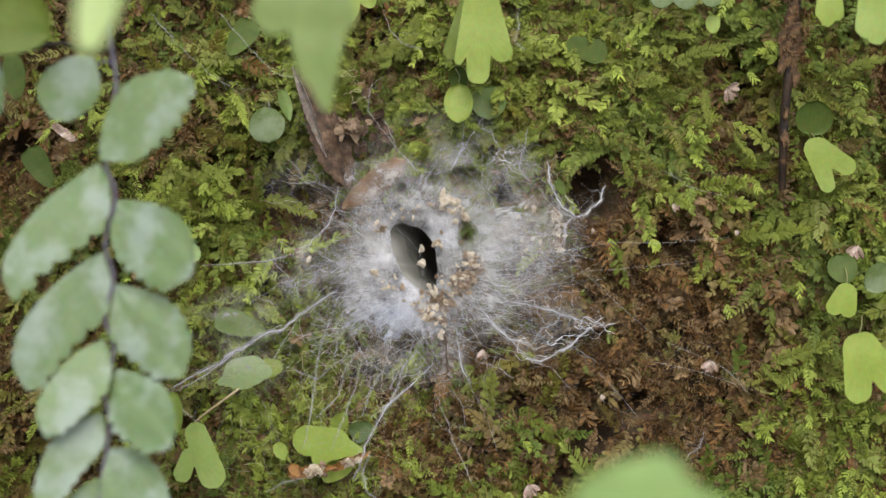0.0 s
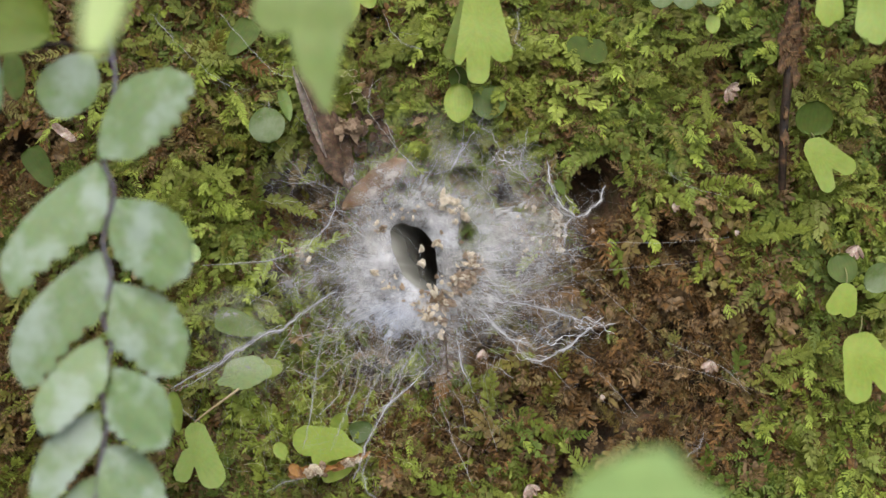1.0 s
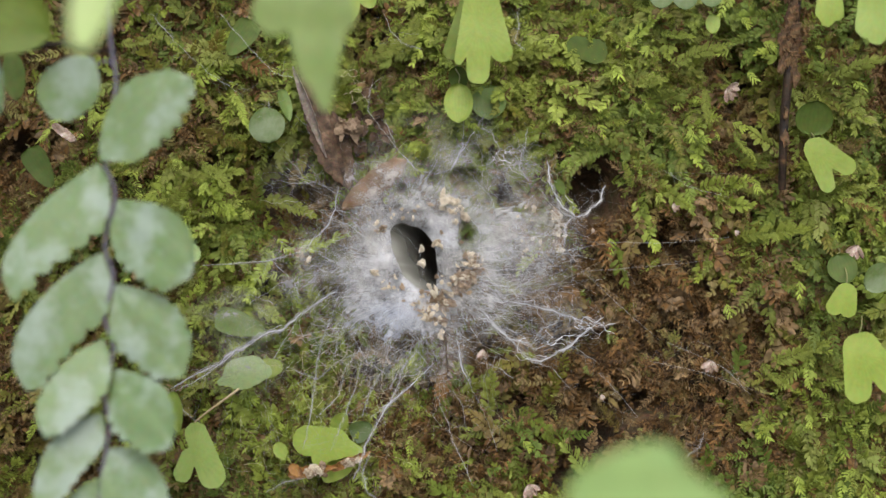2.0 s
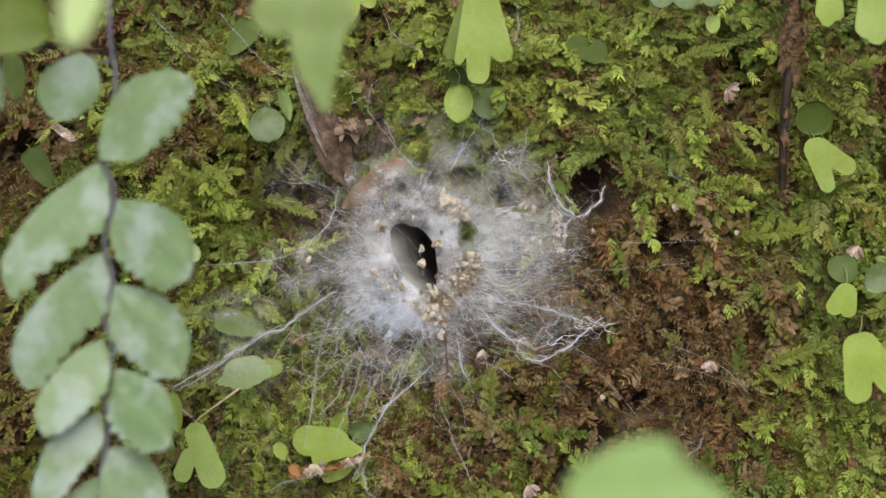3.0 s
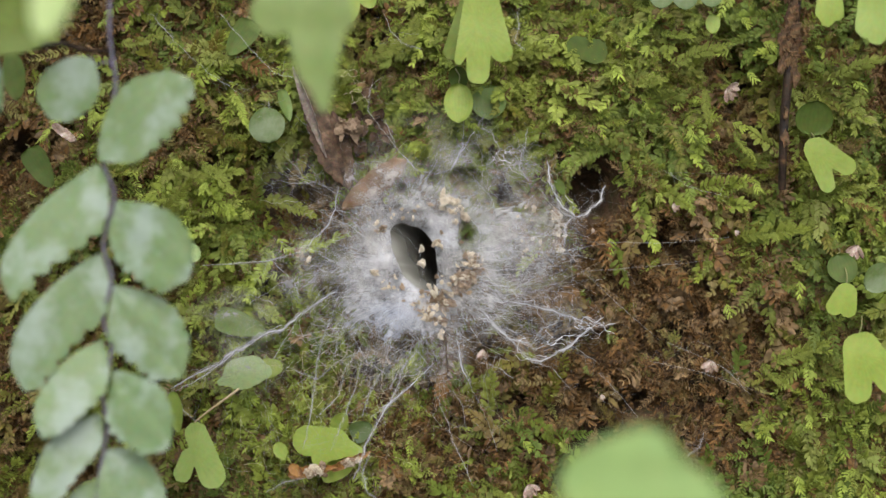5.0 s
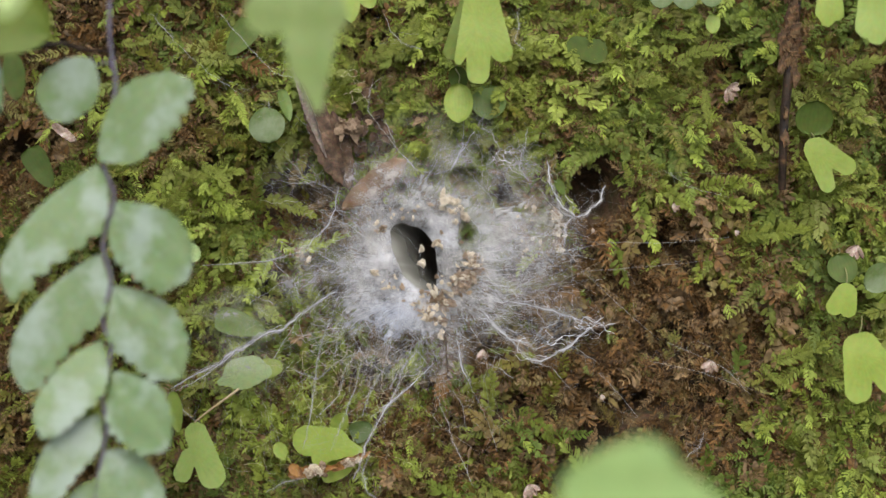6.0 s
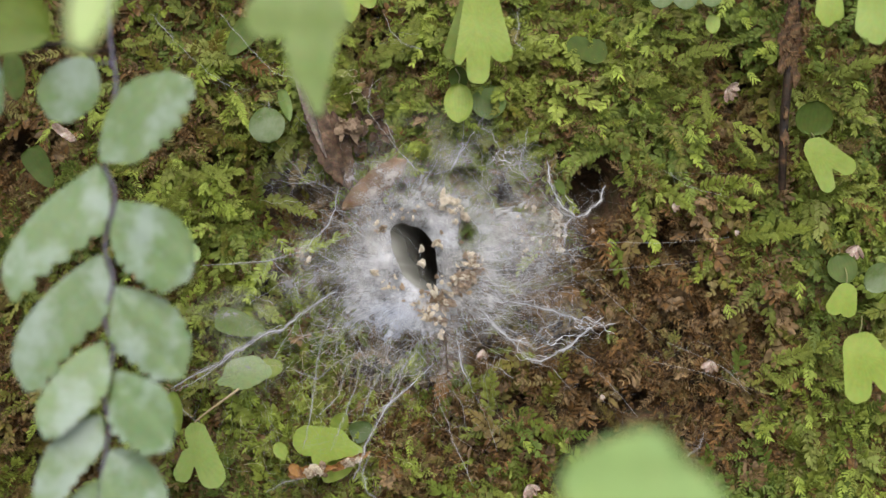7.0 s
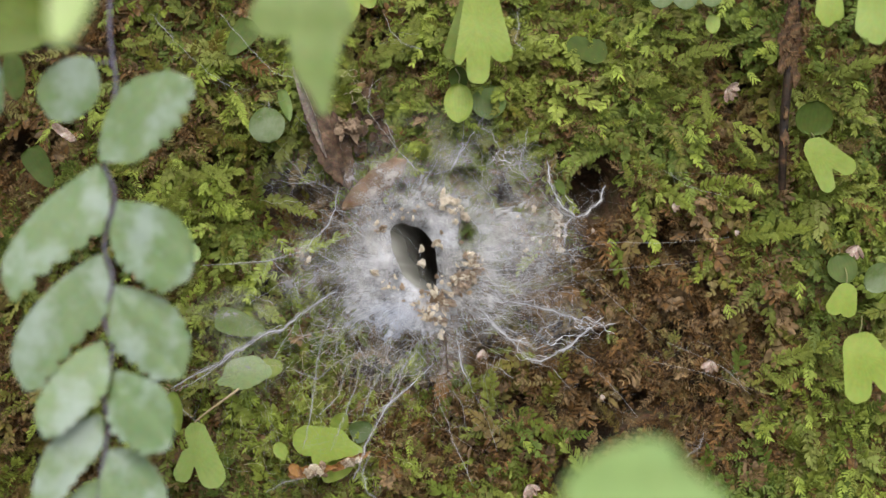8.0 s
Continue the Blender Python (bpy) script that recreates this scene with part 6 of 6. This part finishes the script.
def build_dead_leaf():
    leaf = thing("dead_leaf", at(580, 220, 0.008), "curled brown dead leaf leaning against the web", "dead leaf")
    blades("blade", leaf, DEAD, [(at(532, 118, 0.004), at(606, 330, 0.0095), U, sides((8, 15, 20, 22, 23, 20, 10), (10, 18, 22, 24, 26, 24, 12)), dict(cup=-9, bend=0.015, turn=18, seed=60, nt=70, ns=17, scallop=(3, 5, 11))),
                                 (at(588, 196, 0.006), at(618, 338, 0.0088), U, sides((6, 12, 18, 20, 18, 14, 8), (8, 16, 26, 28, 22, 16, 8)), dict(cup=-7, turn=-18, seed=64, nt=50, ns=13, scallop=(3, 8, 7)))])
    blades("edge", leaf, PALE_DEAD, [(at(518, 118, 0.0072), at(578, 280, 0.0094), U, sides((3, 6, 8, 9, 8, 5, 2), (3, 6, 9, 10, 8, 5, 2)), dict(cup=6, turn=-35, seed=61, nt=60, scallop=(2, 2, 9)))], "pale papery rolled edge")
    blades("flap", leaf, FLAP, [(at(606, 372, 0.0075), at(720, 284, 0.0064), U, sides((10, 18, 22, 24, 22, 20, 14), (8, 14, 18, 20, 22, 18, 10)), dict(cup=-6, turn=-25, seed=62, nt=60, ns=13, scallop=(3, 5, 6)))], "thin tan flap under the silk")
    rng = np.random.default_rng(66)
    # a crumbling patch of rotten leaf beside it
    for k in range(34):
        u, v = 645 + rng.normal(0, 22), 225 + rng.normal(0, 26)
        a, r = rng.uniform(0, 6.28), rng.uniform(10, 24)
        blades("scrap", leaf, DEAD, [(at(u, v, 0.002 + rng.uniform(0, 0.003)), at(u + r * math.cos(a), v + r * math.sin(a), 0.004), r * 0.8 * U, oval(0.5, 0.8, 0.6), dict(cup=0.3, turn=rng.uniform(-40, 40), teeth=0.4, seed=200 + k, nt=9, ns=6))])


build_dead_leaf()
stem = thing("hanging_twig", at(1395, 150, 0.006), "thin black woody twig with brown crust, hanging over moss", "twig")
stalk("stem", stem, BARK, [at(1412, -40, 0.004), at(1403, 60, 0.006), at(1396, 130, 0.007), at(1389, 200, 0.006), at(1386, 260, 0.0062), at(1384, 335, 0.0035)], 0.0012, 0.0008, "", 12, 9)
crust_rng = np.random.default_rng(31)
for k in range(44):
    v = crust_rng.uniform(-20, 120) if k < 41 else crust_rng.uniform(110, 300)
    part = link_mesh("crust", lump_mesh("crust", 50 + k, crust_rng.uniform(4, 9) * U, crust_rng.uniform(2, 5) * U, crust_rng.uniform(6, 16) * U, 1.0, 2, False), CRUST, stem)
    part.location = at(1404 - v * 0.06 + crust_rng.normal(0, 8), v, 0.0078) - stem.location
straw = thing("dry_stalk", at(390, 705, 0.008), "dry straw-coloured stalk stretched from a strand", "stalk")
stalk("stem", straw, STRAW, [at(344, 748, 0.0125), at(366, 730, 0.012), at(392, 711, 0.0115), at(418, 692, 0.0095), at(440, 672, 0.006)], 0.00016, 0.00032)
hung = thing("dead_moss_shoot", at(790, 620, 0.007), "drooping brown dead moss shoot under the web", "moss")
for k in range(9):
    for side in (-1, 1):
        u, v = 788 + k * 0.5, 575 + k * 10
        w = 1 + 0.35 * math.sin(k * 5.1 + side)
        blades("leaflet", hung, PALE_DEAD if (k * 3 + side) % 4 else DEAD, [(at(u + side, v + 3 * side, 0.0065), at(u + side * 13 * w, v + 13 + 5 * math.sin(k * 2.3 + side), 0.0058), 8 * w * U, pointed, dict(cup=0.4, turn=25 * math.sin(k * 3.3), teeth=0.3, seed=80 + k, nt=8, ns=5))])
stalk("stem", hung, DEAD, [at(786, 560, 0.006), at(790, 620, 0.0075), at(793, 668, 0.006)], 0.00025, 0.00015)


chip = thing("wood_chip", at(114, 236, 0.008), "pale grey splinter of dry wood lying on moss", "wood chip")
blades("splinter", chip, CHAFF, [(at(92, 220, 0.0075), at(134, 250, 0.009), U, sides((5, 7, 7, 8, 7, 6, 5), (5, 6, 8, 7, 8, 7, 5)), dict(cup=4, turn=12, seed=76, nt=40, thick=0.0006, scallop=(2, 2, 6)))])
withered = thing("withered_leaf", at(580, 822, 0.009), "withered brown leaf edge below a green leaf", "dead leaf")
blades("blade", withered, ROT, [(at(510, 842, 0.0095), at(600, 826, 0.0125), 20 * U, oval(0.5, 0.6, 0.6), dict(cup=0.5, turn=20, teeth=0.4, seed=68, nt=26)), (at(585, 832, 0.0115), at(655, 800, 0.0105), 16 * U, oval(0.5, 0.7, 0.6), dict(cup=0.5, turn=-20, teeth=0.4, seed=69, nt=26))])
blades("spot", withered, ROT, [(at(512, 824, 0.011), at(536, 842, 0.0125), 18 * U, oval(0.5, 0.8, 0.5), dict(cup=0.3, teeth=0.3, seed=70))], "orange-brown rotted patch")


def build_chaff():
    """Small pale scraps of dead flowers and scales lying on the moss."""
    rng = np.random.default_rng(77)
    for u, v, size, petals in ((1258, 640, 22, 4), (934, 860, 24, 4), (855, 620, 18, 3), (1518, 436, 24, 4), (1300, 410, 14, 3), (1286, 158, 24, 5), (1064, 700, 12, 3),
                               (1190, 362, 16, 3), (1048, 405, 12, 2), (760, 596, 14, 2)):
        d = 0.0045
        scrap = thing("dry_scrap", at(u, v, d), "small pale withered scrap on the moss", "plant debris", "dry scraps")
        a0 = rng.uniform(0.6, 2.4)
        size = size * (1.0 if size > 15 else 0.7)
        for k in range(petals):
            a = a0 + (k - petals / 2) * 0.5
            tip = (u + size * math.cos(a), v + size * math.sin(a))
            blades("scale", scrap, CHAFF, [(at(u, v - 2, d), at(*tip, d + 0.0015), size * 0.38 * U, blunt, dict(cup=0.4, turn=rng.uniform(-30, 30), seed=100 + k, nt=9, ns=5))])


build_chaff()


# ---- what stirs ----
def motions():
    def step(d):
        return U * (REACH - d) / REACH

    # the frond swings a little about its upper end: sideways at its foot, and down
    s = step(0.052)
    home = FROND.location.copy()
    rows = []
    for t, dx, dz in ((0, 0, 0), (0.5, 0, 0), (0.8, -1, -1), (1.0, -5, -4), (1.2, -2, -2), (1.5, 0, 0), (2.2, -1, 0), (3.0, -2, -1), (3.5, -4, 0), (4.0, -5, -2), (4.5, -4, 1), (5.2, -4, 2), (6.0, -5, 3), (6.5, -6, 3), (6.7, -3, 4), (7.0, -1, 3), (7.5, -1, 3), (8.0, -2, 2)):
        turn = math.degrees(math.atan2(dx, 700))
        rows.append((t, Matrix.Translation(home + Vector((0, 0, -dz * s * 0.9))) @ pose(0, 0, 0, 0, -turn, 0)))
    walk(FROND, rows)

    # the pale leaf flutters to and fro
    s = step(0.125)
    home = TOP_LEAF.location.copy()
    flutter = ((0, 157, 82), (0.1, 162, 82), (0.3, 158, 84), (0.5, 162, 83), (0.6, 169, 90), (0.8, 146, 80), (0.9, 163, 82), (1.0, 166, 87), (1.1, 170, 89), (1.2, 166, 88), (1.3, 156, 80), (1.5, 161, 80), (1.6, 150, 82), (1.7, 140, 74))
    flutter += ((2.0, 146, 77), (2.4, 138, 73), (2.8, 139, 74), (2.9, 152, 80), (3.0, 129, 70), (3.1, 121, 70), (3.3, 118, 69), (3.5, 119, 72), (3.6, 86, 52), (3.7, 68, 50), (3.9, 120, 70), (4.0, 82, 54), (4.1, 75, 52))
    flutter += ((4.2, 104, 65), (4.3, 101, 65), (4.4, 72, 52), (4.5, 88, 54), (4.6, 77, 52), (4.7, 69, 50), (5.0, 78, 55), (5.4, 66, 50), (5.8, 71, 58), (5.9, 64, 45), (6.0, 10, 15), (6.1, 6, 24), (6.2, 65, 48), (6.3, 67, 72), (6.4, 49, 50))
    flutter += ((6.5, 66, 50), (6.6, 102, 84), (6.7, 98, 72), (6.8, 42, 40), (6.9, 76, 64), (7.0, 144, 76), (7.1, 81, 45), (7.2, 30, 40), (7.3, 105, 62), (7.4, 148, 95), (7.5, 98, 66), (7.6, 87, 57), (7.7, 101, 72), (7.8, 133, 76))
    flutter += ((7.9, 117, 72), (8.0, 108, 68))
    rows = []
    for t, u, v in flutter:
        rows.append((t, Matrix.Translation(home + Vector(((u - 157) * s, 0, (82 - v) * s)))))
    walk(TOP_LEAF, rows)

    # the lobed leaf sways
    s = step(0.082)
    home = MID_LEAF.location.copy()
    rows = []
    for t, du, dv in ((0, 0, 0), (1.5, 0, 0), (2.2, -1, 1), (3.0, -2, 2), (3.5, -1, 2), (4.0, -1, 2), (4.5, -3, 2), (5.2, -3, 2), (5.8, -3, 2), (6.0, -14, 2), (6.3, -8, 3), (6.5, -11, 3), (6.7, -4, 6), (7.0, -13, 8), (7.5, -8, 8), (8.0, -4, 7)):
        rows.append((t, Matrix.Translation(home + Vector((du * s, 0, -dv * s)))))
    walk(MID_LEAF, rows)

    # the broad leaf at the foot rises and sinks
    s = step(0.135)
    home = LOW_LEAF.location.copy()
    rows = []
    for t, du, rise in ((0, 0, 0), (0.3, 0, 2), (0.5, 0, 5), (0.8, -1, 8), (1.0, -1, 8), (1.2, -1, 10), (1.5, -2, 18), (1.7, -4, 18), (2.3, -7, 22), (2.8, -9, 26), (3.2, -9, 29), (3.5, -11, 31), (3.6, -13, 38), (3.8, -14, 33), (4.0, -19, 39), (4.2, -19, 40),
                        (4.4, -19, 46), (4.6, -20, 50), (4.7, -21, 52), (5.2, -22, 38), (5.8, -24, 22), (5.9, -32, 16), (6.0, -22, 26), (6.2, -20, 38), (6.4, -22, 31), (6.6, -26, 38), (6.8, -24, 25), (7.0, -20, 42), (7.2, -18, 31), (7.3, -17, 27), (7.5, -14, 24), (7.7, -15, 18), (8.0, -13, 27)):
        rows.append((t, Matrix.Translation(home + Vector((du * s, 0, rise * s)))))
    walk(LOW_LEAF, rows)


motions()
